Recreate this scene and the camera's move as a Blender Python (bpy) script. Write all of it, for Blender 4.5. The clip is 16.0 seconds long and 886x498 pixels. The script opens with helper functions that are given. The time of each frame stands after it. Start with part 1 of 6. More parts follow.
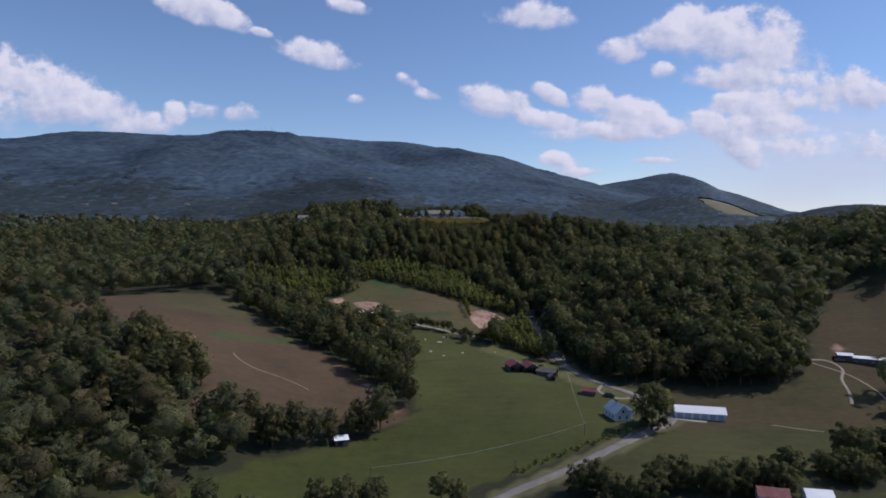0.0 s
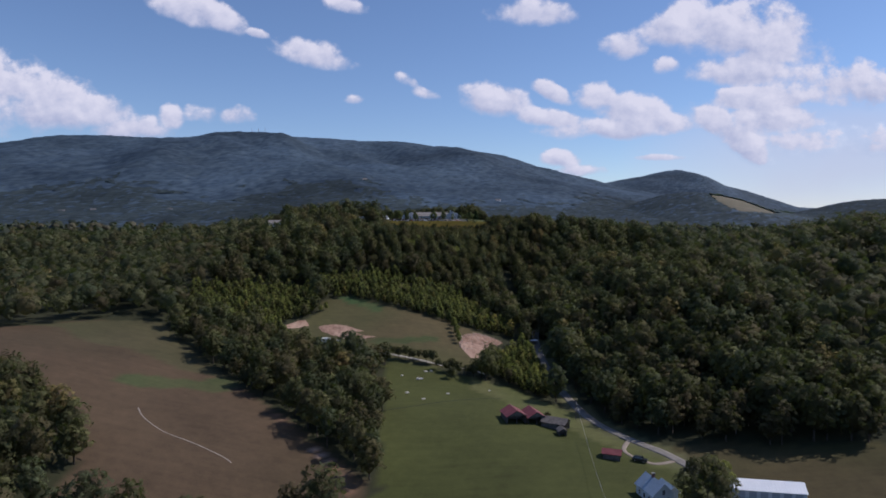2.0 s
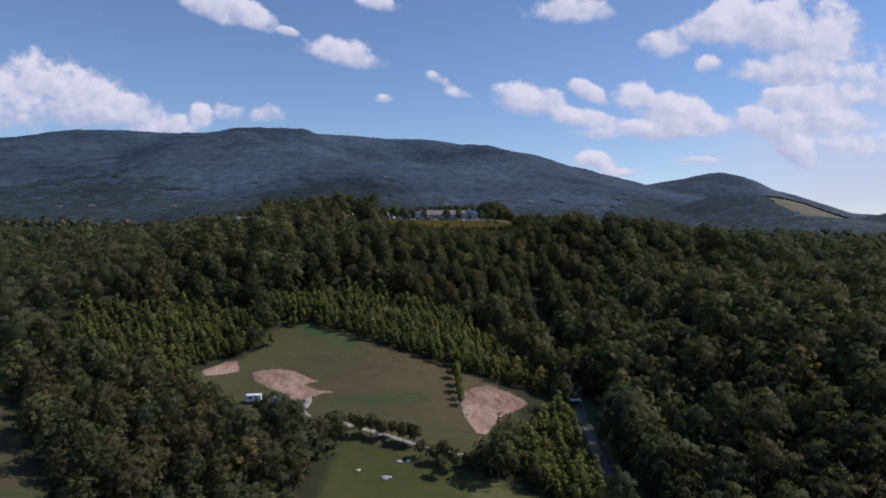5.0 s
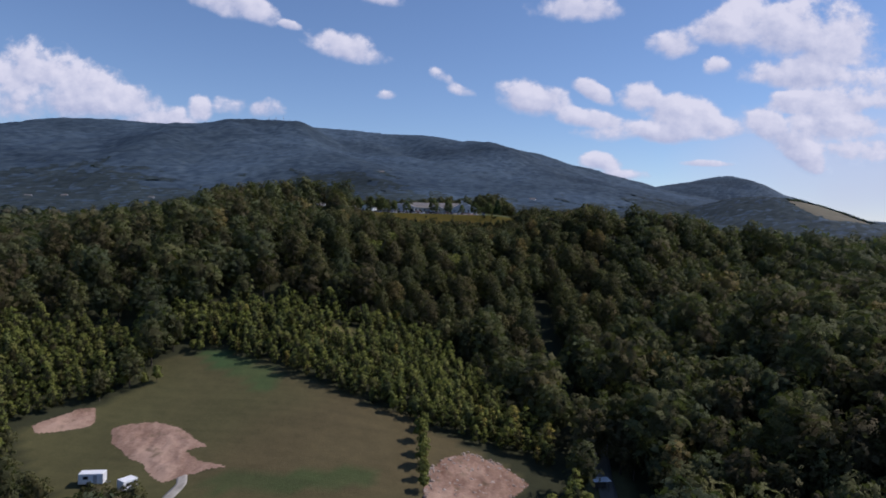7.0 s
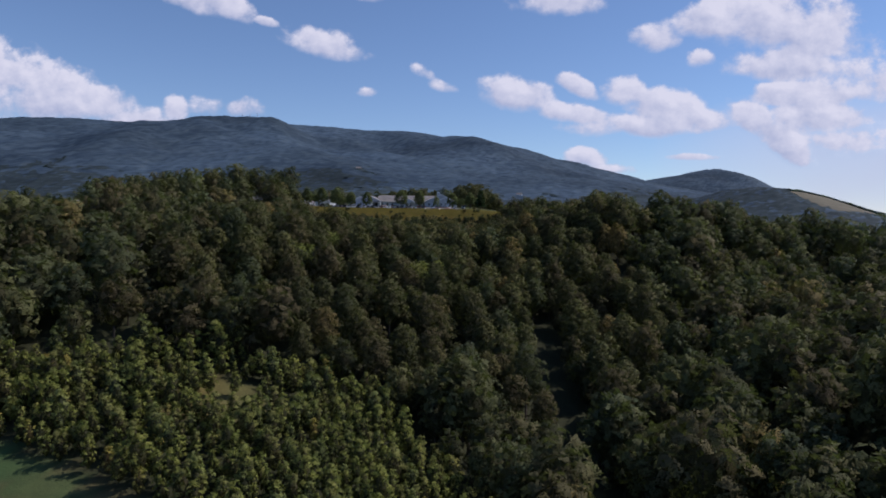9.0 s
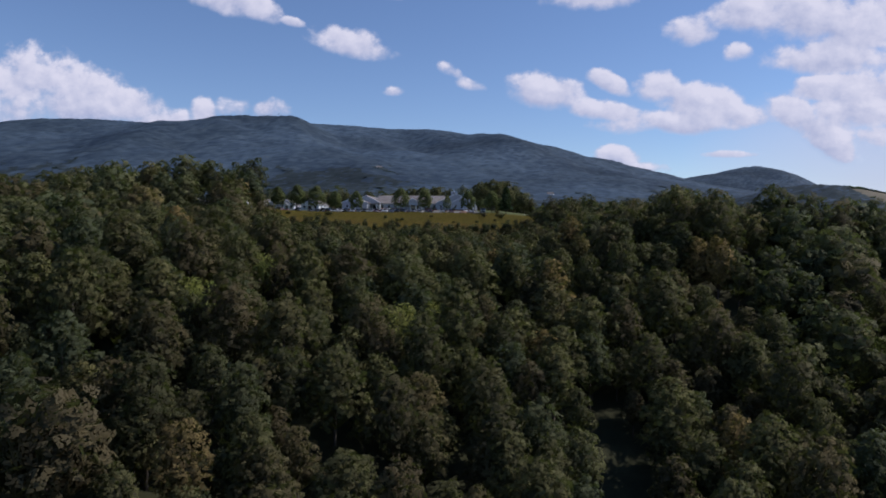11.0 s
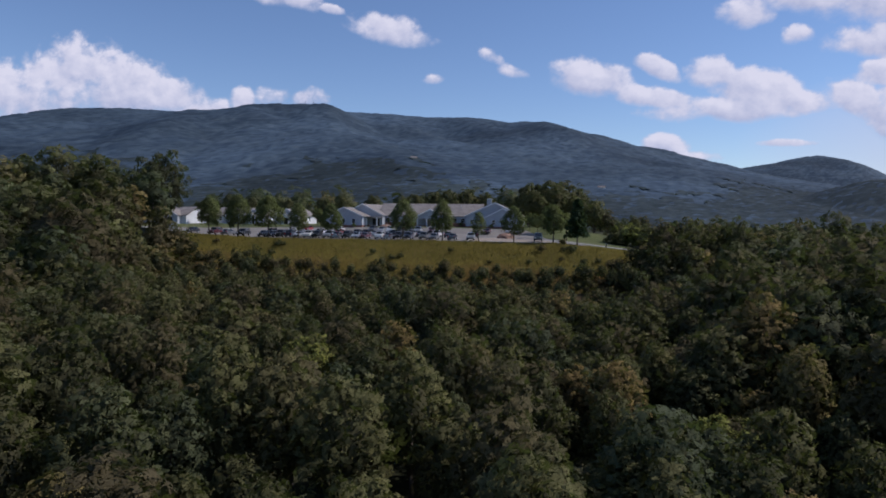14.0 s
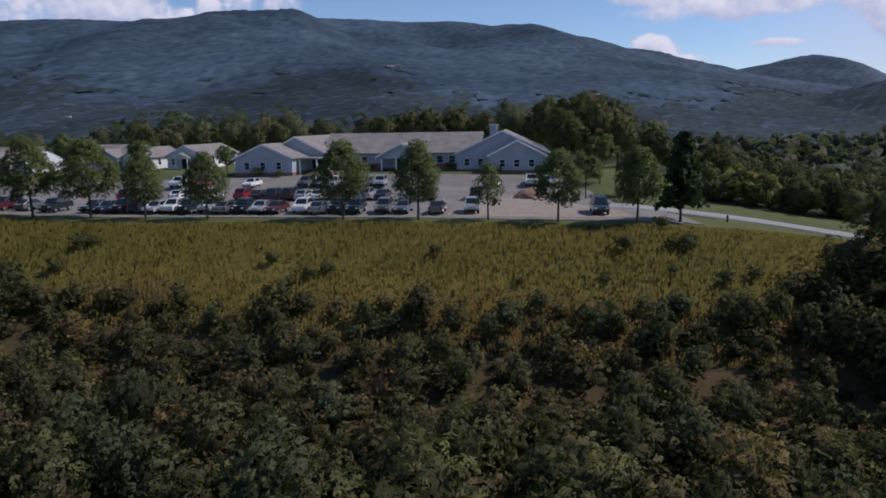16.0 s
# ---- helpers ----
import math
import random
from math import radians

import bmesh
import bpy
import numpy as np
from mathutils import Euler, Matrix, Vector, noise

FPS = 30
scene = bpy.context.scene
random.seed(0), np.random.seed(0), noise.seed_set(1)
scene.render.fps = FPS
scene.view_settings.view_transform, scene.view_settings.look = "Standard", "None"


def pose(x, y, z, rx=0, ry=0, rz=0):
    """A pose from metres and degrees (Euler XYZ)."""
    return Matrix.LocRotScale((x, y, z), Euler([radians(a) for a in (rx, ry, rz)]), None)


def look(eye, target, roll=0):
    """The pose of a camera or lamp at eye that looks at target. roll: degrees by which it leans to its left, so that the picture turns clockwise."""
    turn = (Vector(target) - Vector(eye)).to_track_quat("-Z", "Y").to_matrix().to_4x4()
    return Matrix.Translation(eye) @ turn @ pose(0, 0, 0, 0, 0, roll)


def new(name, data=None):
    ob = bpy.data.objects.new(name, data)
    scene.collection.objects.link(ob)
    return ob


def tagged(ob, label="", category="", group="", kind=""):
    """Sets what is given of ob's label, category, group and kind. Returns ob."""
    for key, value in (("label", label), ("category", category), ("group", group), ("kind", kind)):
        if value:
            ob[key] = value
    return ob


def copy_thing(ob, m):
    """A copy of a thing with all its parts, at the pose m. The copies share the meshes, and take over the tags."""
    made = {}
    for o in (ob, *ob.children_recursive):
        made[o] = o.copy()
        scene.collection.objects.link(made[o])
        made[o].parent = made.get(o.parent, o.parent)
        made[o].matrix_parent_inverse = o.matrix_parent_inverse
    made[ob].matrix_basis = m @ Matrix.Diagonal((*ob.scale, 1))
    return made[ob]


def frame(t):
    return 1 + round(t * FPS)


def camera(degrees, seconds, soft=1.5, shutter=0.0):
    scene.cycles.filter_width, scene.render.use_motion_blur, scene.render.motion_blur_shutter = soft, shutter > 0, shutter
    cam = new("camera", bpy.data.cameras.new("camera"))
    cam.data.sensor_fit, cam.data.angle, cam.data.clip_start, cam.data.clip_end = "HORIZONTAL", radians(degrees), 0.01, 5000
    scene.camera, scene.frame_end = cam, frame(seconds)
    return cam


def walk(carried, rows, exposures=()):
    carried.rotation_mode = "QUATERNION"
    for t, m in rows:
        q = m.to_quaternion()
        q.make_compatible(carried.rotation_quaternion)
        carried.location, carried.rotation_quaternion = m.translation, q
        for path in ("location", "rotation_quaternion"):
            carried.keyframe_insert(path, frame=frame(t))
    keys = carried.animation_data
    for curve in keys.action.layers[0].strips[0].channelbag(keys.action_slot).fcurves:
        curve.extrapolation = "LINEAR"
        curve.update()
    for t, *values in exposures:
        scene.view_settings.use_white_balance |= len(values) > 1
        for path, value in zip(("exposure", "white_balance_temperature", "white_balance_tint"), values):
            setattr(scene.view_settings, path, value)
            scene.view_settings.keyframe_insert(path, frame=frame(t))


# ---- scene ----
cam = camera(67.6, 16.0, soft=1.75)
PATH = [
    (0, (-0.175, 1.455, 85.104), (-0.176, 3.453, 85.021), 0.6),
    (0.5, (2.517, 17.908, 85.395), (2.531, 19.906, 85.313), 0.1),
    (1, (5.008, 35.699, 85.9), (5.036, 37.697, 85.818), -0.1),
    (1.5, (7.364, 53.82, 86.603), (7.391, 55.819, 86.521), -0.2),
    (2, (9.794, 72.167, 87.382), (9.784, 74.166, 87.301), -0.2),
    (2.5, (12.683, 90.798, 87.677), (12.634, 92.795, 87.597), -0.3),
    (3, (14.898, 109.675, 87.636), (14.809, 111.672, 87.555), -0.1),
    (3.5, (16.879, 128.765, 87.194), (16.757, 130.76, 87.116), -0.0),
    (4, (18.624, 147.535, 86.965), (18.507, 149.53, 86.888), 0.1),
    (4.2, (19.098, 155.13, 86.825), (18.985, 157.126, 86.748), 0.1),
    (6.3, (24.222, 235.903, 83.155), (24.111, 237.899, 83.088), 1.5),
    (6.5, (24.8, 243.551, 82.964), (24.686, 245.547, 82.895), 1.6),
    (7, (25.97, 262.788, 82.441), (25.86, 264.784, 82.368), 1.6),
    (7.5, (26.964, 282.078, 81.761), (26.86, 284.074, 81.685), 1.5),
    (8, (26.915, 301.609, 81.631), (26.826, 303.605, 81.551), 1.4),
    (8.5, (27.632, 320.9, 81.401), (27.562, 322.897, 81.325), 1.0),
    (9, (28.679, 339.707, 81.582), (28.612, 341.705, 81.506), 0.6),
    (9.2, (28.612, 346.944, 81.559), (28.529, 348.941, 81.485), 0.5),
    (11.3, (31.778, 425.09, 84.738), (31.588, 427.08, 84.662), 0.3),
    (11.5, (31.596, 431.797, 84.741), (31.376, 433.784, 84.666), 0.2),
    (12, (30.795, 447.241, 84.64), (30.568, 449.227, 84.57), 0.4),
    (12.5, (30.033, 462.332, 84.873), (29.813, 464.318, 84.804), 0.0),
    (13, (28.794, 477.341, 86.939), (28.58, 479.329, 86.872), 0.5),
    (13.5, (28.13, 491.443, 90.985), (27.912, 493.43, 90.913), 0.3),
    (14, (26.944, 505.511, 94.135), (26.669, 507.489, 94.027), 0.6),
    (14.5, (24.557, 521.178, 95.472), (24.276, 523.151, 95.301), 0.8),
    (15, (22.859, 538.668, 96.357), (22.591, 540.636, 96.124), 0.6),
    (15.5, (20.895, 555.694, 97.492), (20.649, 557.656, 97.19), -0.4),
    (16, (18.485, 572.668, 98.467), (18.258, 574.62, 98.097), -0.9),
]
walk(cam, [(t, look(eye, target, roll)) for t, eye, target, roll in PATH], [(0.0, 0.0, 5950, 19), (16.0, 0.0, 5950, 19)])

# cumulus heaps: east, up, half width, half height, slant
CLOUDS_WEST = [
    (-3140, 1000, 430, 270, 0), (-2820, 860, 400, 240, 0), (-3356, 800, 560, 230, 0), (-2400, 840, 190, 135, 0), (-2181, 730, 260, 95, 0), (-1899, 800, 83, 94, 0), (-1670, 833, 132, 94, 0), (-1463, 823, 151, 83, 0), (-1808, 1535, 189, 113, 0.35), (-1549, 1483, 189, 106, 0.45), (-1315, 1393, 83, 38, 0.2), (-886, 1229, 257, 113, 0.2), (-679, 1569, 151, 68, 0.1), (-624, 934, 75, 45, 0), (-3805, 903, 415, 226, 0)]
CLOUDS_MIDDLE = [
    (-258, 1060, 83, 68, 0.3), (-133, 975, 113, 60, 0.2), (303, 914, 226, 132, 0.15), (741, 791, 208, 68, 0.1), (756, 967, 113, 68, 0.4), (1040, 933, 132, 113, 0), (1329, 821, 264, 121, 0.15), (1523, 744, 226, 94, 0), (1118, 713, 377, 91, 0), (575, 1525, 283, 113, 0), (826, 507, 136, 68, 0.1), (944, 437, 170, 53, 0), (1519, 526, 170, 30, 0)]
CLOUDS_EAST = [
    (1246, 1292, 181, 106, 0), (1530, 1360, 245, 121, 0), (1971, 1370, 491, 234, 0), (2340, 1255, 321, 159, 0), (1533, 1148, 94, 75, 0), (2046, 1104, 415, 113, 0), (1871, 753, 159, 136, 0.5), (2098, 568, 181, 128, 0.6), (2368, 782, 340, 136, 0), (2260, 919, 415, 91, 0), (2675, 979, 415, 226, 0), (2754, 615, 453, 151, 0)]

# ---------------------------------------------------------------- daylight
SUN_AZIMUTH, SUN_HEIGHT = radians(74), radians(47)
world = bpy.data.worlds.new("sky")
scene.world = world
world.use_nodes = True
wn, wl = world.node_tree.nodes, world.node_tree.links
sky = wn.new("ShaderNodeTexSky")
sky.sky_type, sky.sun_disc = "NISHITA", False
sky.sun_elevation, sky.sun_rotation = SUN_HEIGHT, SUN_AZIMUTH
sky.altitude, sky.air_density, sky.dust_density, sky.ozone_density = 700, 1.0, 0.15, 3.5
wl.new(sky.outputs[0], wn["Background"].inputs[0])
wn["Background"].inputs[1].default_value = 0.102

sun_data = bpy.data.lights.new("sun", "SUN")
sun_data.energy, sun_data.angle, sun_data.color = 3.3, radians(0.55), (1.0, 0.93, 0.80)
toward = Vector((math.sin(SUN_AZIMUTH) * math.cos(SUN_HEIGHT), math.cos(SUN_AZIMUTH) * math.cos(SUN_HEIGHT), math.sin(SUN_HEIGHT)))
sun_lamp = new("sun", sun_data)
sun_lamp.matrix_world = look(toward * 500, (0, 0, 0))


def cloud_backdrop():
    """The far sky's cumulus: a wide sheet well behind the last mountain, clear where there is no cloud."""
    m = bpy.data.materials.new("cumulus clouds")
    m.use_nodes = True
    n, l = m.node_tree.nodes, m.node_tree.links
    n.clear()

    def maths(op, *vals):
        t = n.new("ShaderNodeMath")
        t.operation = op
        for sock, v in zip(t.inputs, vals):
            if isinstance(v, (int, float)):
                sock.default_value = v
            else:
                l.new(v, sock)
        return t.outputs[0]
    place = n.new("ShaderNodeNewGeometry").outputs["Position"]
    parts = n.new("ShaderNodeSeparateXYZ")
    l.new(place, parts.inputs[0])
    x, z = parts.outputs["X"], parts.outputs["Z"]

    def noise(scale, detail, rough_, lift=0.0):
        mp = n.new("ShaderNodeMapping")
        mp.inputs["Location"].default_value = (lift, 0, lift)
        mp.inputs["Scale"].default_value = (1, 0.2, 1.25)
        l.new(place, mp.inputs[0])
        t = n.new("ShaderNodeTexNoise")
        t.inputs["Scale"].default_value, t.inputs["Detail"].default_value, t.inputs["Roughness"].default_value = scale, detail, rough_
        l.new(mp.outputs[0], t.inputs["Vector"])
        return t.outputs["Fac"]
    puffs, broad, fine = noise(0.0026, 5, 0.52), noise(0.0011, 3, 0.5, 900), noise(0.009, 4, 0.55, 400)
    total, high = None, None
    for cx, cz, rx, rz, tilt in CLOUDS_WEST + CLOUDS_MIDDLE + CLOUDS_EAST:
        rx, rz = rx * 1.16, rz * 1.14
        dx, dz = maths("SUBTRACT", x, cx), maths("SUBTRACT", z, cz)
        dz = maths("ADD", dz, maths("MULTIPLY", dx, tilt))
        # flat below, heaped above
        low = maths("MULTIPLY", maths("LESS_THAN", dz, 0.0), 0.6)
        up = maths("DIVIDE", dz, rz)
        q = maths("ADD", maths("POWER", maths("DIVIDE", dx, rx), 2.0), maths("POWER", maths("MULTIPLY", up, maths("ADD", 1.0, low)), 2.0))
        body = maths("MAXIMUM", maths("SUBTRACT", 1.0, q), -2.0)
        weight = maths("POWER", maths("MAXIMUM", maths("ADD", body, 1.2), 0.0), 3.0)
        if total is None:
            total, high, share = body, maths("MULTIPLY", up, weight), weight
        else:
            high, share = maths("ADD", high, maths("MULTIPLY", up, weight)), maths("ADD", share, weight)
            total = maths("SMOOTH_MAX", total, body, 0.3)
    high = maths("DIVIDE", high, maths("ADD", share, 0.001))
    edge = maths("ADD", total, maths("MULTIPLY", maths("SUBTRACT", puffs, 0.5), 3.4))
    edge = maths("ADD", edge, maths("MULTIPLY", maths("SUBTRACT", fine, 0.5), 1.5))
    # crisp above, frayed below
    soft = n.new("ShaderNodeMapRange")
    for i, v in zip((1, 2, 3, 4), (-0.6, 0.5, 1.35, 0.62)):
        soft.inputs[i].default_value = v
    l.new(high, soft.inputs[0])
    ramp = n.new("ShaderNodeMapRange")
    ramp.interpolation_type = "SMOOTHSTEP"
    for i, v in zip((1, 3, 4), (-0.12, 0.0, 0.96)):
        ramp.inputs[i].default_value = v
    l.new(soft.outputs[0], ramp.inputs[2])
    l.new(edge, ramp.inputs[0])
    # thin bright veil low in the east
    veil = maths("ADD", maths("POWER", maths("DIVIDE", maths("SUBTRACT", x, 2700), 1500), 2.0), maths("POWER", maths("DIVIDE", maths("SUBTRACT", z, 520), 520), 2.0))
    veil = maths("MAXIMUM", maths("SUBTRACT", 1.0, veil), 0.0)
    veil = maths("MULTIPLY", veil, maths("ADD", 0.35, maths("MULTIPLY", broad, 0.7)))
    cover = maths("MAXIMUM", ramp.outputs[0], maths("MINIMUM", veil, 0.72))
    # billows: the side towards the light is white, the hollows and bases grey-blue
    shift = noise(0.0026, 5, 0.52, 38)
    relief = maths("ADD", maths("MULTIPLY", maths("SUBTRACT", puffs, shift), 3.2), maths("MULTIPLY", maths("SUBTRACT", fine, 0.5), 1.0))
    relief = maths("ADD", relief, maths("MULTIPLY", high, 0.7))
    # the thin veil is even and pale
    relief = maths("ADD", maths("MULTIPLY", relief, ramp.outputs[0]), maths("MULTIPLY", maths("SUBTRACT", 1.0, ramp.outputs[0]), -0.12))
    tone = n.new("ShaderNodeMapRange")
    for i, v in zip((1, 2, 3, 4), (-0.55, 0.5, 0.0, 1.0)):
        tone.inputs[i].default_value = v
    l.new(relief, tone.inputs[0])
    mix = n.new("ShaderNodeMix")
    mix.data_type = "RGBA"
    mix.inputs[6].default_value, mix.inputs[7].default_value = (0.40, 0.44, 0.57, 1), (0.72, 0.71, 0.75, 1)
    l.new(tone.outputs[0], mix.inputs[0])
    glow, clear, join, out = n.new("ShaderNodeEmission"), n.new("ShaderNodeBsdfTransparent"), n.new("ShaderNodeMixShader"), n.new("ShaderNodeOutputMaterial")
    l.new(mix.outputs[2], glow.inputs[0])
    l.new(cover, join.inputs[0])
    l.new(clear.outputs[0], join.inputs[1])
    l.new(glow.outputs[0], join.inputs[2])
    l.new(join.outputs[0], out.inputs[0])
    bm = bmesh.new()
    ring = []
    for i in range(41):
        px = -5000 + 250 * i
        py = 4700
        ring.append((bm.verts.new((px, py, -100)), bm.verts.new((px, py, 2300))))
    for a, b in zip(ring, ring[1:]):
        bm.faces.new((a[0], b[0], b[1], a[1]))
    me = bpy.data.meshes.new("backdrop")
    bm.to_mesh(me)
    bm.free()
    me.materials.append(m)
    return tagged(new("backdrop", me), "white cumulus clouds in a blue summer sky", "sky", kind="structure")


# ---------------------------------------------------------------- materials
def material(name, color, roughness=0.8, metallic=0.0, specular=0.5):
    m = bpy.data.materials.new(name)
    m.use_nodes = True
    b = m.node_tree.nodes["Principled BSDF"]
    b.inputs["Base Color"].default_value = (*color, 1)
    b.inputs["Roughness"].default_value = roughness
    b.inputs["Metallic"].default_value = metallic
    b.inputs["Specular IOR Level"].default_value = specular
    return m


class Net:
    """A short hand for the nodes of one material."""

    def __init__(self, m):
        self.n, self.l = m.node_tree.nodes, m.node_tree.links
        self.b = self.n["Principled BSDF"]
        self.out = self.n["Material Output"]

    def noise(self, scale, detail=3, rough_=0.6, coords=None, kind="Position"):
        t = self.n.new("ShaderNodeTexNoise")
        t.inputs["Scale"].default_value, t.inputs["Detail"].default_value, t.inputs["Roughness"].default_value = scale, detail, rough_
        self.l.new(coords or self.place(kind), t.inputs["Vector"])
        return t.outputs["Fac"]

    def place(self, kind="Position"):
        if kind == "Position":
            return self.n.new("ShaderNodeNewGeometry").outputs["Position"]
        return self.n.new("ShaderNodeTexCoord").outputs[kind]

    def stretched(self, sx, sy, sz, kind="Position"):
        t = self.n.new("ShaderNodeMapping")
        t.inputs["Scale"].default_value = (sx, sy, sz)
        self.l.new(self.place(kind), t.inputs["Vector"])
        return t.outputs[0]

    def remap(self, fac, a, b, lo, hi):
        t = self.n.new("ShaderNodeMapRange")
        for i, v in zip((1, 2, 3, 4), (a, b, lo, hi)):
            t.inputs[i].default_value = v
        self.l.new(fac, t.inputs[0])
        return t.outputs[0]

    def mix(self, fac, a, b, blend="MIX"):
        t = self.n.new("ShaderNodeMix")
        t.data_type, t.blend_type = "RGBA", blend
        for sock, v in ((t.inputs[0], fac), (t.inputs[6], a), (t.inputs[7], b)):
            if isinstance(v, (int, float)):
                sock.default_value = v
            elif isinstance(v, tuple):
                sock.default_value = (*v, 1)
            else:
                self.l.new(v, sock)
        return t.outputs[2]

    def math(self, op, a, b=0.0):
        t = self.n.new("ShaderNodeMath")
        t.operation = op
        for sock, v in zip(t.inputs, (a, b)):
            if isinstance(v, (int, float)):
                sock.default_value = v
            else:
                self.l.new(v, sock)
        return t.outputs[0]

    def attribute(self, name, output="Color"):
        t = self.n.new("ShaderNodeAttribute")
        t.attribute_name = name
        return t.outputs[output]

    def color(self, v):
        self.l.new(v, self.b.inputs["Base Color"])

    def bump(self, fac, strength, distance):
        t = self.n.new("ShaderNodeBump")
        t.inputs["Strength"].default_value, t.inputs["Distance"].default_value = strength, distance
        self.l.new(fac, t.inputs["Height"])
        self.l.new(t.outputs[0], self.b.inputs["Normal"])
        return t


def mottled(name, dark, light, scale, roughness=0.85, fine=8.0, bump=0.0, distance=0.02, metallic=0.0, specular=0.4, kind="Object"):
    """A surface whose colour wanders between two tones at two scales."""
    m = material(name, light, roughness, metallic, specular)
    k = Net(m)
    broad, small = k.noise(scale, 3, 0.6, kind=kind), k.noise(scale * fine, 4, 0.65, kind=kind)
    both = k.math("ADD", k.math("MULTIPLY", broad, 0.6), k.math("MULTIPLY", small, 0.4))
    k.color(k.mix(k.remap(both, 0.35, 0.65, 0, 1), dark, light))
    if bump:
        k.bump(small, bump, distance)
    return m


def foliage(name, dark, light, warm, leaf=0.0, sheer=0.3, spread=0.26, drift=0.0, hue=0.7):
    """Leaves: each tree has a tint of its own, each clump a shade of its own, and some light comes through."""
    m = material(name, light, 0.7, 0, 0.08)
    k = Net(m)
    tint = k.attribute("tint", "Fac")
    island = k.n.new("ShaderNodeNewGeometry").outputs["Random Per Island"]
    base = k.mix(k.remap(tint, 0.0, 0.8, 0, 1), dark, light)
    base = k.mix(k.remap(tint, 0.82, 1.0, 0, 1), base, warm)
    # one kind of tree is bluer, another browner than the rest
    kind = k.math("FRACT", k.math("MULTIPLY", tint, 13.7))
    lead = sum(light) / 3
    base = k.mix(k.remap(kind, 0.72, 0.9, 0, hue), base, (lead * 0.68, lead * 0.84, lead * 0.48))
    base = k.mix(k.remap(kind, 0.28, 0.1, 0, hue), base, (lead * 1.06, lead * 0.82, lead * 0.44))
    grain = k.remap(k.noise(0.9, 3, 0.7), 0.3, 0.7, 0.78, 1.22)
    vary = k.math("MULTIPLY", k.remap(island, 0, 1, 1 - spread, 1 + spread), grain)
    if drift:
        # whole stands differ too
        vary = k.math("MULTIPLY", vary, k.remap(k.noise(0.0035, 5, 0.6), 0.35, 0.65, 1 - drift, 1 + drift))
    both = k.n.new("ShaderNodeVectorMath")
    both.operation = "SCALE"
    k.l.new(base, both.inputs[0])
    k.l.new(vary, both.inputs["Scale"])
    k.l.new(both.outputs[0], k.b.inputs["Base Color"])
    glow = k.n.new("ShaderNodeBsdfTranslucent")
    k.l.new(k.mix(0.6, both.outputs[0], (0.12, 0.17, 0.03)), glow.inputs[0])
    join = k.n.new("ShaderNodeMixShader")
    join.inputs[0].default_value = sheer
    k.l.new(k.b.outputs[0], join.inputs[1])
    k.l.new(glow.outputs[0], join.inputs[2])
    k.l.new(join.outputs[0], k.out.inputs[0])
    if leaf:
        # each spray breaks up into single leaves of that size
        cell = k.n.new("ShaderNodeTexVoronoi")
        cell.inputs["Scale"].default_value = 1 / leaf
        k.l.new(k.place(), cell.inputs["Vector"])
        gap, cut = k.n.new("ShaderNodeBsdfTransparent"), k.n.new("ShaderNodeMixShader")
        k.l.new(k.math("GREATER_THAN", cell.outputs["Distance"], 0.58), cut.inputs[0])
        k.l.new(join.outputs[0], cut.inputs[1])
        k.l.new(gap.outputs[0], cut.inputs[2])
        k.l.new(cut.outputs[0], k.out.inputs[0])
    return m


MAT = {}
MAT["leaf"] = foliage("broadleaf foliage", (0.052, 0.055, 0.028), (0.126, 0.128, 0.054), (0.194, 0.151, 0.059), 0.30)
MAT["outer_leaf"] = foliage("hill foliage", (0.044, 0.047, 0.027), (0.107, 0.109, 0.053), (0.161, 0.127, 0.056), 0.36)
# the blue of distance haze is mixed into the mountain's leaf colour
MAT["hazy_mountain_leaf"] = foliage("mountain foliage tinted for haze", (0.044, 0.068, 0.102), (0.098, 0.138, 0.178), (0.118, 0.150, 0.172), spread=0.1, drift=0.30, hue=0.0)
# foothills: a weaker haze tint in the base colour than the mountain's
MAT["hazy_foothill_leaf"] = foliage("foothill foliage tinted for haze", (0.034, 0.050, 0.062), (0.076, 0.102, 0.112), (0.098, 0.112, 0.106), spread=0.12, drift=0.25, hue=0.2)
MAT["near_leaf"] = foliage("near broadleaf foliage", (0.051, 0.052, 0.026), (0.129, 0.123, 0.050), (0.190, 0.134, 0.052), 0.14)
# darker copy of the foliage: shade inside a crown, put into the colour
MAT["shade_leaf"] = foliage("inner foliage darkened as shade", (0.033, 0.032, 0.018), (0.065, 0.060, 0.028), (0.095, 0.067, 0.030), 0.3)
# distant woods: green greyed and blued a little to stand for haze
MAT["hazy_far_leaf"] = foliage("distant foliage tinted for haze", (0.050, 0.059, 0.050), (0.103, 0.116, 0.083), (0.139, 0.127, 0.088), spread=0.15)
MAT["young_leaf"] = foliage("young foliage", (0.177, 0.200, 0.052), (0.281, 0.289, 0.073), (0.386, 0.312, 0.081), 0.2, 0.45, hue=0.3)
MAT["lot_leaf"] = foliage("planted tree foliage", (0.090, 0.112, 0.046), (0.150, 0.168, 0.062), (0.200, 0.18, 0.066), 0.13, 0.4, hue=0.3)
MAT["needle"] = foliage("conifer needles", (0.022, 0.042, 0.024), (0.045, 0.07, 0.036), (0.06, 0.08, 0.036), hue=0.0)
MAT["red_leaf"] = foliage("red shrub foliage", (0.10, 0.018, 0.02), (0.16, 0.035, 0.035), (0.18, 0.06, 0.04), 0.14, hue=0.0)
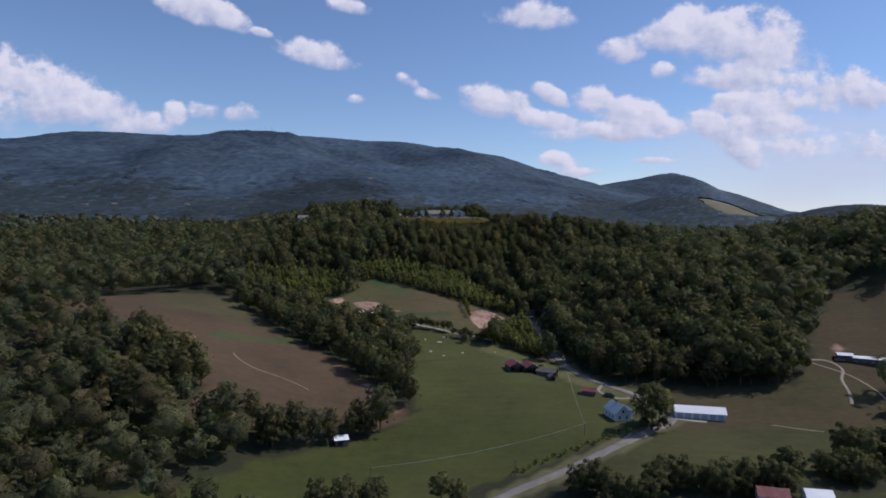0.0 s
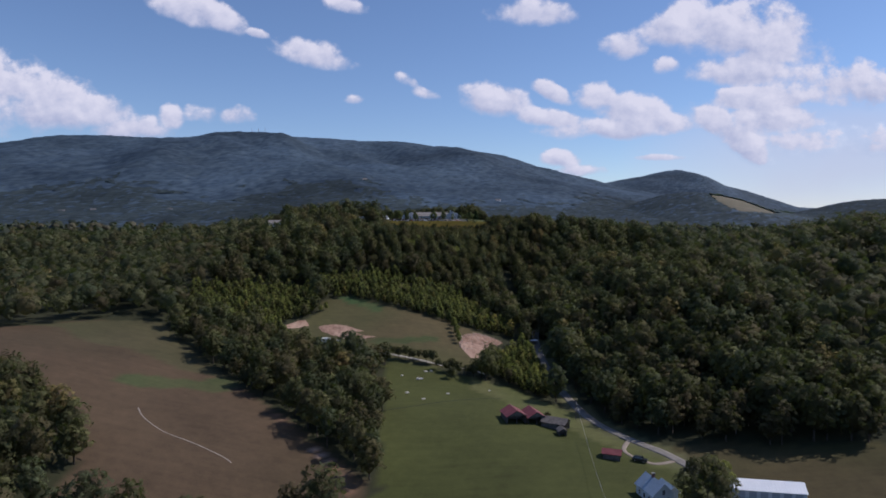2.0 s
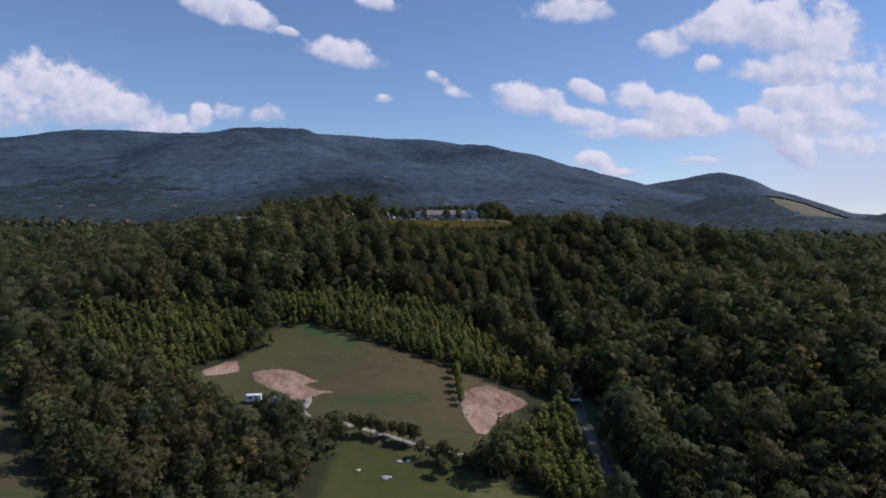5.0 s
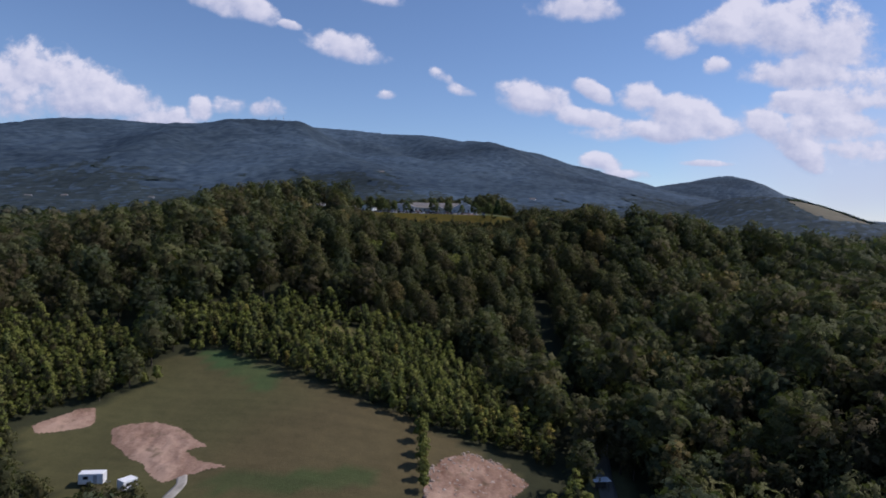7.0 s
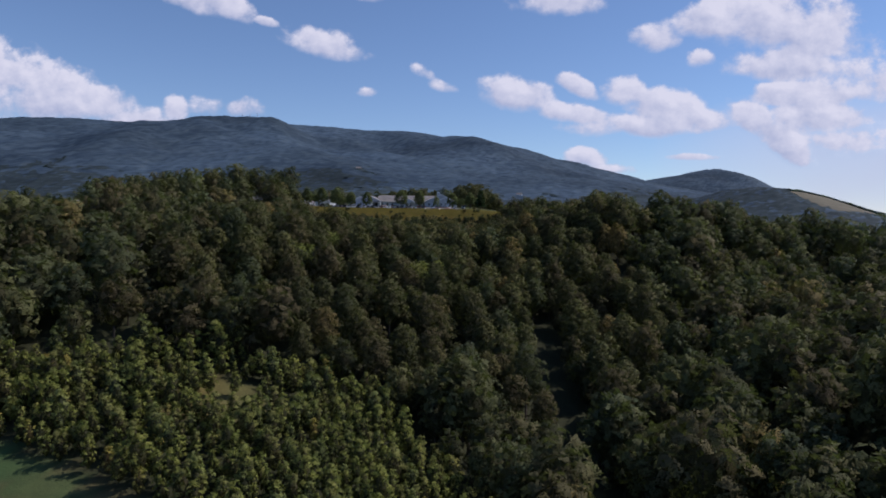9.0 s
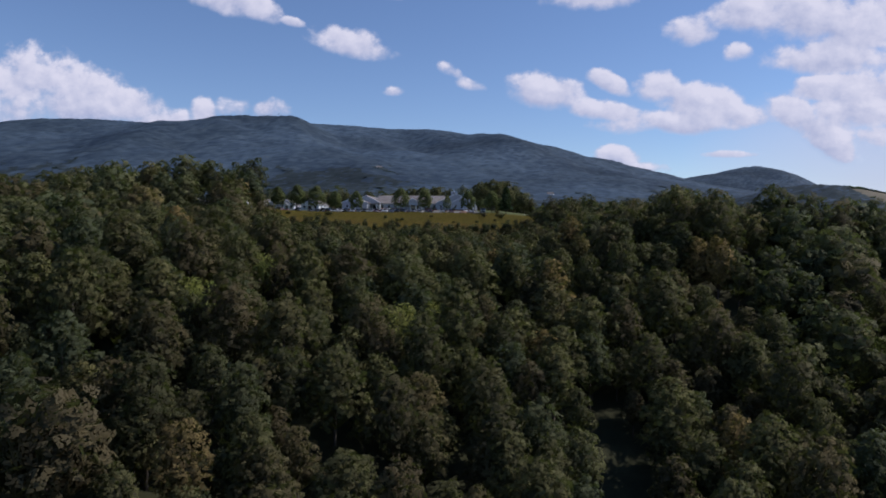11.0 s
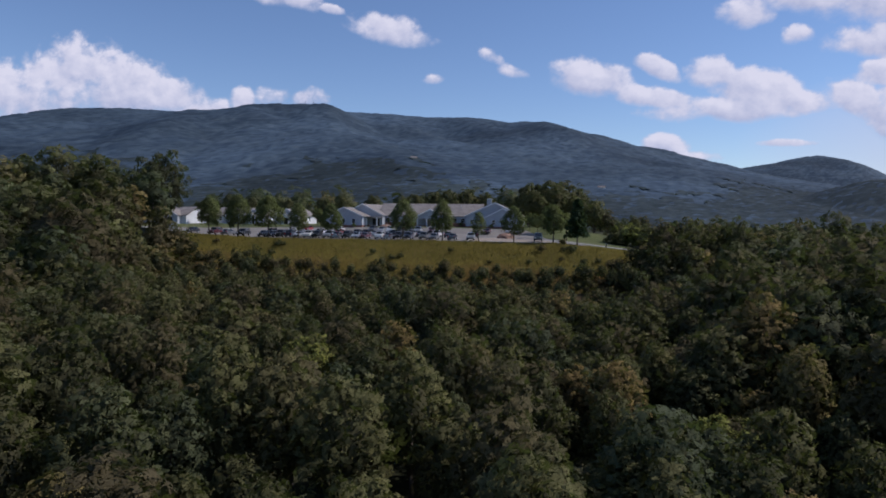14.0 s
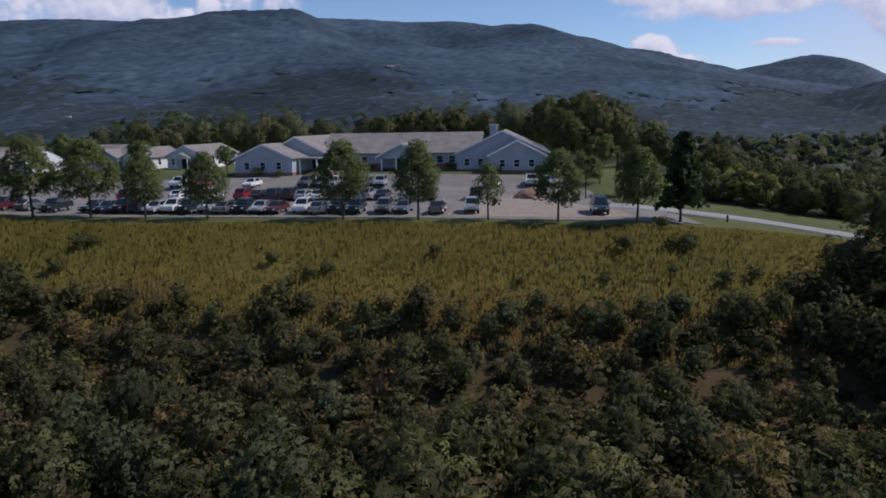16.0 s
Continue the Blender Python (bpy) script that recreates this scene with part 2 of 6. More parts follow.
MAT["weed"] = foliage("weeds of the bank", (0.150, 0.132, 0.036), (0.235, 0.188, 0.044), (0.225, 0.150, 0.052), 0.0, 0.5, 0.12, hue=0.0)
MAT["thicket_leaf"] = foliage("thicket foliage", (0.075, 0.059, 0.030), (0.167, 0.130, 0.056), (0.245, 0.140, 0.060), 0.14, 0.34)
MAT["brush"] = foliage("brown brush foliage", (0.084, 0.060, 0.030), (0.148, 0.105, 0.047), (0.206, 0.119, 0.052), 0.14, hue=0.4)
MAT["dead"] = mottled("bare grey twigs", (0.10, 0.09, 0.08), (0.2, 0.19, 0.17), 2.0)
MAT["bark"] = mottled("bark", (0.045, 0.036, 0.028), (0.11, 0.09, 0.07), 1.5, 0.95, bump=0.5)


def ground_material():
    m = material("ground", (0.1, 0.1, 0.05), 0.95, 0, 0.2)
    k = Net(m)
    cover = k.attribute("cover")
    broad, mid, fine = k.noise(0.035, 4, 0.6), k.noise(0.3, 4, 0.65), k.noise(2.2, 5, 0.7)
    lines = k.noise(1.0, 2, 0.5, k.stretched(0.05, 0.5, 0.1))
    tone = k.math("ADD", k.math("ADD", k.math("MULTIPLY", broad, 0.55), k.math("MULTIPLY", mid, 0.5)), k.math("MULTIPLY", fine, 0.45))
    tone = k.math("ADD", tone, k.math("MULTIPLY", lines, 0.25))
    scale = k.n.new("ShaderNodeVectorMath")
    scale.operation = "SCALE"
    k.l.new(cover, scale.inputs[0])
    k.l.new(k.remap(tone, 0.5, 1.25, 0.55, 1.45), scale.inputs["Scale"])
    # crowns of distant woods, as a fine cellular grain, where the attribute says so
    wood = k.attribute("woods", "Fac")
    cell = k.n.new("ShaderNodeTexVoronoi")
    cell.inputs["Scale"].default_value, cell.inputs["Randomness"].default_value = 0.075, 1.0
    warp = k.n.new("ShaderNodeVectorMath")
    warp.operation = "MULTIPLY"
    warp.inputs[1].default_value = (1, 1, 0.6)
    k.l.new(k.place(), warp.inputs[0])
    k.l.new(warp.outputs[0], cell.inputs["Vector"])
    crown = k.math("SUBTRACT", 1.0, cell.outputs["Distance"])
    # these wood tones hold haze blue, to match the mountain's canopy
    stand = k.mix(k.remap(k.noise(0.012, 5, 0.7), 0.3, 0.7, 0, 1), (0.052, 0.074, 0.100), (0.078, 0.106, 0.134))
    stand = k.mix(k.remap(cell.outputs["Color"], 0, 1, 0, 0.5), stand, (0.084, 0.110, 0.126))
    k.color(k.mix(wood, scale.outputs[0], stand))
    relief = k.math("ADD", k.math("MULTIPLY", k.math("MULTIPLY", k.math("ADD", k.math("MULTIPLY", crown, 0.45), k.noise(0.11, 4, 0.7)), wood), 7.0), k.math("MULTIPLY", fine, 0.12))
    k.bump(relief, 0.8, 1.0)
    return m


MAT["ground"] = ground_material()
MAT["asphalt"] = mottled("worn asphalt", (0.145, 0.132, 0.117), (0.24, 0.218, 0.19), 0.25, 0.9, 14, 0.15, 0.01, kind="Object")
MAT["gravel"] = mottled("pale gravel", (0.26, 0.235, 0.20), (0.42, 0.385, 0.335), 0.6, 0.95, 9, 0.4, 0.03)
MAT["dusty"] = mottled("tan gravel dust", (0.24, 0.19, 0.145), (0.32, 0.27, 0.22), 0.5, 0.95, 8)
MAT["concrete"] = mottled("concrete", (0.22, 0.215, 0.205), (0.32, 0.31, 0.295), 0.4, 0.9, 12)
MAT["soil"] = mottled("bare clay", (0.19, 0.10, 0.065), (0.33, 0.215, 0.155), 0.3, 0.95, 8, 0.8, 0.2)
MAT["red_roof"] = mottled("faded red metal roof", (0.14, 0.03, 0.035), (0.27, 0.075, 0.075), 0.4, 0.55, 6, specular=0.4)
MAT["old_wood"] = mottled("weathered barn boards", (0.07, 0.06, 0.055), (0.17, 0.15, 0.135), 0.8, 0.9, 7, 0.4)
MAT["white_metal"] = mottled("white metal roof", (0.82, 0.83, 0.84), (0.90, 0.90, 0.90), 0.3, 0.4, 5)
MAT["white_siding"] = mottled("white siding", (0.58, 0.6, 0.62), (0.74, 0.75, 0.76), 0.4, 0.7, 8)
MAT["grey_siding"] = mottled("light grey siding", (0.34, 0.365, 0.405), (0.45, 0.47, 0.505), 0.4, 0.7, 8)
for key in ("white_siding", "grey_siding"):
    k = Net(MAT[key])
    lap = k.n.new("ShaderNodeTexWave")
    lap.bands_direction, lap.wave_profile = "Z", "SAW"
    lap.inputs["Scale"].default_value, lap.inputs["Distortion"].default_value = 1.4, 0.0
    k.l.new(k.place("Object"), lap.inputs["Vector"])
    k.bump(lap.outputs["Fac"], 0.5, 0.03)
MAT["shingle"] = mottled("grey-brown shingles", (0.165, 0.145, 0.13), (0.275, 0.245, 0.222), 0.5, 0.9, 9, 0.3)
MAT["trim"] = material("white trim", (0.78, 0.79, 0.8), 0.5)
MAT["glass"] = material("dark window glass", (0.02, 0.025, 0.03), 0.08, 0, 0.7)
MAT["dark"] = material("deep shade opening", (0.02, 0.02, 0.022), 0.9)
MAT["brick"] = mottled("reddish brick", (0.20, 0.09, 0.07), (0.32, 0.16, 0.12), 0.8, 0.9, 12)
MAT["pole_wood"] = mottled("utility pole wood", (0.10, 0.08, 0.06), (0.2, 0.17, 0.14), 1.0, 0.9)
MAT["wire"] = material("cable", (0.3, 0.3, 0.3), 0.5)
MAT["steel"] = material("galvanised steel", (0.5, 0.5, 0.52), 0.4, 0.8)

MAT["hay"] = mottled("dry hillside grass", (0.10, 0.09, 0.055), (0.155, 0.13, 0.08), 0.02, 0.95, 9, kind="Object")
MAT["rut"] = mottled("sunken turf", (0.022, 0.026, 0.011), (0.040, 0.042, 0.018), 0.8, 0.95)
MAT["rubble"] = mottled("broken rock and roots", (0.16, 0.10, 0.075), (0.48, 0.40, 0.34), 0.7, 0.95, 6, kind="Object")
# ---------------------------------------------------------------- the lie of the land
# heights of the ground every 75 m, from (-340, 80), row by row to the north
COARSE = np.array([
    [52, 34, 19, 8, 2, 0, -1, -1, 1, 5], [54, 40, 26, 14, 5, 3, 3, 7, 17, 25],
    [54, 45, 37, 24, 10, 7, 7, 13, 27, 40], [53, 52, 49, 35, 19, 14, 16, 21, 28, 52],
    [49, 47, 45, 39, 29, 22, 30, 44, 61, 79], [44, 43, 45, 53, 50, 37, 43, 61, 85, 95],
    [44, 48, 56, 70, 72, 58, 56, 62, 70, 79], [50, 59, 69, 80, 80, 76, 77, 73, 60, 55],
    [60, 66, 75, 88, 89, 93, 78, 67, 51, 40], [60, 68, 80, 92, 95, 90, 72, 55, 40, 30]], float)
# knolls and hollows of the valley every 42 m, from (-140, 180)
FINE = np.array([
    [-2, -3, -6, -5, 0, 2, 0, -2, -4, -5], [0, 0, -5, -10, 0, 4, 0, -2, -4, -6],
    [5, 2, 3, -4, 2, 0, -2, -1, -3, -6], [7, -1, 1, -2, 6, -5, 0, 4, -2, -5],
    [1, -1, -2, -3, -4, -12, 6, 10, 1, -5], [5, -2, -7, 1, -1, -13, 7, 7, -3, -8],
    [13, 1, -5, 4, -3, -11, 10, 5, -5, -12], [8, 6, 4, 2, -10, -15, 0, 2, -3, -8],
    [3, 9, 12, 8, -3, -7, -10, -10, -5, -2]], float)


def smooth(a, b, v):
    """0 below a, 1 above b, and a soft step between."""
    s = np.clip((np.asarray(v, float) - a) / (b - a), 0, 1)
    return s * s * (3 - 2 * s)


def spline_grid(table, x0, y0, step, x, y, hold):
    """A cubic spline surface over a table of heights; past its edge it holds the edge's height or falls to nought."""
    ny, nx = table.shape
    u, v = (x - x0) / step, (y - y0) / step
    if hold:
        u, v = np.clip(u, 1, nx - 2.001), np.clip(v, 1, ny - 2.001)
    i, j = np.floor(u).astype(int), np.floor(v).astype(int)
    u, v = u - i, v - j

    def weights(s):
        return ((1 - s) ** 3 / 6, (3 * s**3 - 6 * s**2 + 4) / 6, (-3 * s**3 + 3 * s**2 + 3 * s + 1) / 6, s**3 / 6)
    out = np.zeros_like(u)
    for b, wv in enumerate(weights(v)):
        for a, wu in enumerate(weights(u)):
            jj, ii = j - 1 + b, i - 1 + a
            inside = (jj >= 0) & (jj < ny) & (ii >= 0) & (ii < nx)
            out += np.where(inside, table[np.clip(jj, 0, ny - 1), np.clip(ii, 0, nx - 1)], 0.0) * wu * wv
    return out


def lattice(ix, iy, seed):
    n = (ix * 374761393 + iy * 668265263 + seed * 974634777) & 0x7FFFFFFF
    n = ((n ^ (n >> 13)) * 1274126177) & 0x7FFFFFFF
    return ((n ^ (n >> 16)) & 0xFFFF) / 32767.5 - 1


def rough(x, y, size, seed=0, octaves=3):
    """Smooth noise of about -1 to 1, with bumps of that size in metres."""
    x, y = np.asarray(x, float) / size, np.asarray(y, float) / size
    total, gain = np.zeros_like(x + y), 1.0
    for k in range(octaves):
        ix, iy = np.floor(x).astype(np.int64), np.floor(y).astype(np.int64)
        u, v = x - ix, y - iy
        u, v = u * u * (3 - 2 * u), v * v * (3 - 2 * v)
        s = seed + 17 * k
        a, b = lattice(ix, iy, s), lattice(ix + 1, iy, s)
        c, d = lattice(ix, iy + 1, s), lattice(ix + 1, iy + 1, s)
        total = total + gain * (a + (b - a) * u + (c - a) * v + (a - b - c + d) * u * v)
        x, y, gain = x * 2.03, y * 2.03, gain * 0.5
    return total / 1.6


RIDGE_X = [-4200, -2600, -1700, -1440, -1320, -1260, -1200, -1140, -1080, -900, -840, -780, -720, -660, -600, -540, -420, -300, -180, -120, -60, 0, 120, 180, 240, 300, 360, 420, 480, 540, 600, 660, 900, 1500]
RIDGE_Z = [220, 250, 300, 325, 341, 354, 367, 376, 377, 377, 383, 395, 407, 412, 408, 403, 403, 399, 404, 401, 394, 386, 380, 375, 368, 352, 333, 314, 296, 282, 271, 261, 200, 120]
PEAK_X = [-200, 400, 700, 830, 890, 950, 1010, 1070, 1130, 1175, 1200, 1250, 1310, 1370, 1430, 1490, 1550, 1610, 1670, 1730, 2300, 3600]
PEAK_Z = [80, 200, 262, 286, 298, 308, 317, 332, 344, 349, 347, 330, 301, 277, 257, 237, 216, 193, 174, 160, 130, 150]


def ridge_line(x):
    """How far north the crest of the long mountain lies."""
    return 2450 + 0.46 * (np.clip(x, -2200, 900) + 661)


def far_height(x, y):
    """The country beyond the near hills: rolling woods, a long mountain, a peak behind it and a bald hill."""
    base = 52 + 10 * rough(x, y, 420, 3, 2) + 4 * rough(x, y, 120, 5, 2)
    bald = 88 * np.exp(-((x - 526) / np.where(x < 526, 200, 185)) ** 2 - ((y - 1503) / 270) ** 2)
    bald = bald + 78 * np.exp(-((x - 980) / 210) ** 2 - ((y - 1520) / 250) ** 2)
    crest = ridge_line(x)
    top = np.interp(x, RIDGE_X, RIDGE_Z) - 8
    s = (y - 950) / (crest - 950)
    front = 0.45 * np.clip(s, 0, 1) + 0.55 * smooth(0, 1.0, s)
    # spurs run down from the crest with hollows between them
    spur = rough(x + 0.35 * y, 0.22 * y, 240, 9, 2) + 0.5 * rough(x, y, 210, 12, 3)
    folds = 1 + 0.20 * spur * smooth(0.08, 0.5, s) * (1 - smooth(0.68, 0.97, s))
    back = 1 - 0.75 * smooth(0, 1500, y - crest)
    mountain = (top - base) * front * folds * back
    peak = np.interp(x, PEAK_X, PEAK_Z) - 6 - base
    s2 = (y - 2500) / 945
    cone = peak * (0.4 * np.clip(s2, 0, 1) + 0.6 * smooth(0, 1, s2)) * (1 + 0.12 * spur * smooth(0.1, 0.5, s2) * (1 - smooth(0.7, 0.97, s2))) * (1 - 0.6 * smooth(3480, 4700, y))
    return np.maximum(base + bald, base + np.maximum(mountain, cone))


def height(x, y):
    """The ground's height at any place."""
    x, y = np.broadcast_arrays(np.asarray(x, float), np.asarray(y, float))
    near = spline_grid(COARSE, -340, 80, 75, x, y, True) + spline_grid(FINE, -140, 180, 42, x, y, False)
    near = near + 0.35 * rough(x, y, 26, 21, 2)
    # the knoll of woods beside the plateau, and the shoulder to the east
    near = near - 1.0 * np.exp(-((x + 57) / 30) ** 2 - ((y - 585) / 34) ** 2) + 8 * np.exp(-((x + 126) / 22) ** 2 - ((y - 598) / 22) ** 2) + 4 * np.exp(-((x - 120) / 30) ** 2 - ((y - 600) / 28) ** 2) + 9 * np.exp(-((x - 86) / 28) ** 2 - ((y - 572) / 26) ** 2) - 7 * np.exp(-((x - 132) / 24) ** 2 - ((y - 545) / 24) ** 2) - 3 * np.exp(-((x - 2) / 30) ** 2 - ((y - 500) / 22) ** 2)
    # the levelled plateau of the car park, with its bank to the south
    edge = 640 - 8 * smooth(30, 75, x) + 1.2 * np.sin(x / 17)
    flat = 88.2 + 2.0 * smooth(668, 690, y)
    flat = flat - 0.11 * np.clip(x - 32, 0, 60)
    plateau = smooth(-26, 2, y - edge) * smooth(-150, -105, x) * (1 - smooth(70, 115, x + 0.25 * (y - 640))) * (1 - smooth(745, 830, y))
    near = near * (1 - plateau) + flat * plateau
    near = near + 6.5 * np.exp(-((x + 76) / 25) ** 2 - ((y - 624) / 22) ** 2)
    near = near + 24 * np.exp(-((x - 420) / 110) ** 2 - ((y - 560) / 120) ** 2)
    away = np.maximum(np.maximum(smooth(420, 700, np.abs(x - 20)), smooth(760, 980, y)), 1 - smooth(-300, 40, y))
    return near * (1 - away) + far_height(x, y) * away
# ---------------------------------------------------------------- plan of the fields
BROWN_FIELD = [(-190, 322), (-150, 366), (-123, 376), (-87, 336), (-58, 307), (-35, 285), (-15, 266), (-15, 252), (-27, 241), (-45, 236), (-81, 220), (-88, 214), (-88, 236), (-91, 252), (-98, 266), (-112, 279), (-137, 287), (-172, 300)]
PASTURE = [(-86, 176), (-73, 189), (-59, 207), (-37, 228), (-21, 243), (-10, 262), (-10, 275), (-14, 316), (-18, 353), (-17, 372), (0, 366), (20, 360), (35, 353), (50, 338), (57, 327), (75, 300), (84, 287), (86, 258), (66, 234), (42, 217), (19, 204), (-20, 186), (-50, 172)]
UPPER_FIELD = [(-74, 402), (-60, 416), (-58, 434), (-48, 443), (-25, 435), (-2, 426), (11, 423), (22, 417), (38, 410), (31, 385), (24, 368), (8, 366), (-14, 372), (-20, 370), (-30, 376), (-50, 378), (-62, 386)]
BARN_MEADOW = [(82, 291), (99, 291), (125, 282), (151, 281), (168, 300), (184, 296), (180, 262), (160, 225), (139, 205), (85, 196), (45, 196), (44, 205), (62, 219), (92, 252), (86, 275)]
EAST_FIELD = [(164, 289), (182, 324), (199, 350), (222, 378), (290, 372), (330, 320), (300, 280), (215, 262), (185, 275)]
CLEARING = [(-25, 453), (-27, 461), (-22, 469), (-9, 466), (0, 464), (-8, 455)]
LAWN = [(-130, 664), (-130, 770), (30, 770), (44, 690), (46, 671), (58, 669), (67, 664), (80, 650), (70, 641), (52, 640), (40, 655), (30, 668)]
BANK = [(-46, 638), (-40, 639.4), (0, 640.8), (30, 640), (44, 645), (54, 644), (60, 640), (56, 634), (45, 629.5), (30, 626.5), (10, 625), (-30, 624.5), (-40, 626), (-46, 631)]
SLOPE = [(-45, 640), (60, 640), (76, 632), (74, 612), (-45, 612)]
VERGE = [(-52, 639.5), (0, 639), (30, 637.5), (45, 643.5), (56, 642), (66, 636), (74, 634), (66, 643), (52, 650), (40, 653), (24, 645), (0, 647), (-52, 647)]
LOT = [(-50, 641), (-54, 646), (-125, 648), (-125, 668), (45, 668), (62, 656), (72, 642), (64, 640), (40, 638)]
BALD = [(546, 1432), (575, 1442), (622, 1412), (645, 1345), (606, 1292), (548, 1268), (530, 1350)]


def inside(polygon, x, y):
    """Whether places lie inside a polygon."""
    hit = np.zeros(np.shape(x), bool)
    for (ax, ay), (bx, by) in zip(polygon, polygon[1:] + polygon[:1]):
        if ay != by:
            hit ^= ((ay > y) != (by > y)) & (x < (bx - ax) * (y - ay) / (by - ay) + ax)
    return hit


def line_gap(points, x, y):
    """The distance from places to a broken line."""
    best = np.full(np.shape(x), 1e9)
    for (ax, ay), (bx, by) in zip(points, points[1:]):
        dx, dy = bx - ax, by - ay
        s = np.clip(((x - ax) * dx + (y - ay) * dy) / (dx * dx + dy * dy), 0, 1)
        best = np.minimum(best, np.hypot(x - ax - s * dx, y - ay - s * dy))
    return best


ROAD = [(-10, 150), (2, 172), (18, 193), (39, 207), (57, 222), (75, 238), (88, 252), (89, 262), (85, 275), (80, 286), (71, 300), (64, 317), (60, 346), (57, 380), (56, 407), (58, 430), (64, 465), (66, 500)]
SCARS = [((186, 312), (189, 315), 1.6), ((-22, 268), (-33, 279), 1.3), ((-17, 258), (-22, 264), 1.0), ((-44, 292), (-48, 297), 0.8)]
CUTTINGS = [
    [(-72, 402.4), (-70.5, 405.6), (-67, 411), (-63.5, 413), (-61, 410), (-60.5, 405), (-65, 402), (-69.5, 400)],
    [(-56, 406), (-53, 409), (-47, 410), (-40, 408.4), (-37, 405.6), (-31, 402), (-35, 400), (-31, 396.5), (-23.6, 395.4), (-28, 393), (-33.4, 390), (-36, 388), (-42, 394), (-47.5, 397), (-53, 401)],
    [(15.5, 398), (16.5, 405), (20, 411), (25, 415.5), (33, 413), (38.5, 407.5), (32.5, 398), (26, 386.5), (24, 380.5), (20.5, 381), (17, 390)]]
TRACKS = [[(-90, 283.4), (-85.4, 277.4), (-76.6, 271.3), (-66.8, 268.3), (-56, 264), (-53, 262)], [(124, 247.5), (132, 243.2), (139.5, 240.2)], [(168, 300), (178, 288), (180, 272), (176, 258)], [(68, 236), (60, 226), (48, 216)]]


def cover_at(x, y):
    """Base colour of the ground cover, and how far distant woods, tinted for haze, take over from it."""
    wobble_x, wobble_y = x + 2.2 * rough(x, y, 14, 41, 2), y + 2.2 * rough(x, y, 14, 43, 2)
    col = np.empty(x.shape + (3,))
    col[:] = (0.034, 0.036, 0.017)

    def lay(mask, c, c2=None, size=40, seed=50):
        c = np.array(c)
        if c2 is None:
            col[mask] = c
        else:
            f = smooth(-0.5, 0.5, rough(x, y, size, seed, 3))[..., None]
            col[mask] = (c * (1 - f) + np.array(c2) * f)[mask]
    lay(inside([(-95, -120), (-95, 60), (-90, 165), (-50, 162), (-20, 182), (150, 196), (330, 270), (520, 180), (520, -120)], wobble_x, wobble_y), (0.042, 0.050, 0.018), (0.056, 0.058, 0.022), 50, 75)
    lay(inside(PASTURE, wobble_x, wobble_y), (0.048, 0.057, 0.014), (0.062, 0.068, 0.019), 60, 51)
    lay(inside(PASTURE, x, y) & (line_gap([(84, 287), (57, 327), (35, 353)], x, y) < 16), (0.105, 0.105, 0.040), (0.085, 0.095, 0.03), 20, 52)
    lay(inside(BARN_MEADOW, wobble_x, wobble_y), (0.056, 0.053, 0.020), (0.070, 0.055, 0.025), 50, 53)
    lay(inside(BARN_MEADOW, x, y) & (y < 242), (0.046, 0.050, 0.016), (0.058, 0.058, 0.020), 40, 54)
    lay(inside(EAST_FIELD, wobble_x, wobble_y), (0.058, 0.046, 0.021), (0.068, 0.049, 0.025), 60, 55)
    lay(inside(BROWN_FIELD, wobble_x, wobble_y), (0.090, 0.061, 0.036), (0.074, 0.054, 0.030), 70, 56)
    lay(inside(BROWN_FIELD, x, y) & (y + 0.35 * x + 14 * rough(x, y, 45, 72, 3) > 290), (0.082, 0.071, 0.035), (0.074, 0.070, 0.032), 50, 57)
    lay(inside(BROWN_FIELD, x, y) & (line_gap([(-100, 303), (-80, 314), (-72, 322)], x, y) < 6 + 5 * rough(x, y, 14, 57, 2)), (0.066, 0.078, 0.031), (0.074, 0.076, 0.032), 18, 58)
    lay(inside(UPPER_FIELD, wobble_x, wobble_y), (0.084, 0.078, 0.032), (0.098, 0.077, 0.036), 45, 59)
    lay(inside(UPPER_FIELD, x, y) & (line_gap([(-46, 439), (-36, 435), (-27, 430)], x, y) < 4 + 3 * rough(x, y, 12, 71, 2)), (0.050, 0.086, 0.030), (0.070, 0.088, 0.032), 15, 60)
    lay(inside(UPPER_FIELD, x, y) & (line_gap([(-24, 390), (-8, 393), (3, 397)], x, y) < 3.2), (0.058, 0.074, 0.026), (0.070, 0.078, 0.030), 10, 74)
    lay(inside(CLEARING, wobble_x, wobble_y), (0.13, 0.105, 0.035), (0.11, 0.10, 0.035), 12, 61)
    lay(inside(VERGE, x, y), (0.085, 0.098, 0.03), (0.1, 0.105, 0.034), 12, 70)
    lay(inside(SLOPE, wobble_x, wobble_y), (0.085, 0.058, 0.026), (0.060, 0.048, 0.022), 7, 73)
    lay(inside(BANK, wobble_x, wobble_y), (0.168, 0.128, 0.034), (0.118, 0.108, 0.030), 9, 62)
    lay(inside(LAWN, x, y), (0.075, 0.092, 0.030), (0.095, 0.105, 0.036), 25, 63)
    lay(inside(BALD, x, y), (0.14, 0.115, 0.06), (0.10, 0.092, 0.048), 60, 64)
    for a, b, wide in SCARS:
        gap = line_gap([a, b], x, y) + 0.9 * wide * rough(x, y, 7, 65, 3)
        bare = (1 - smooth(wide - 1.4, wide + 1.0, gap))[..., None] * 0.95
        f = smooth(-0.35, 0.35, rough(x, y, 6, 66, 3))[..., None]
        col[:] = col * (1 - bare) + (np.array((0.24, 0.135, 0.085)) * (1 - f) + np.array((0.40, 0.28, 0.215)) * f) * bare
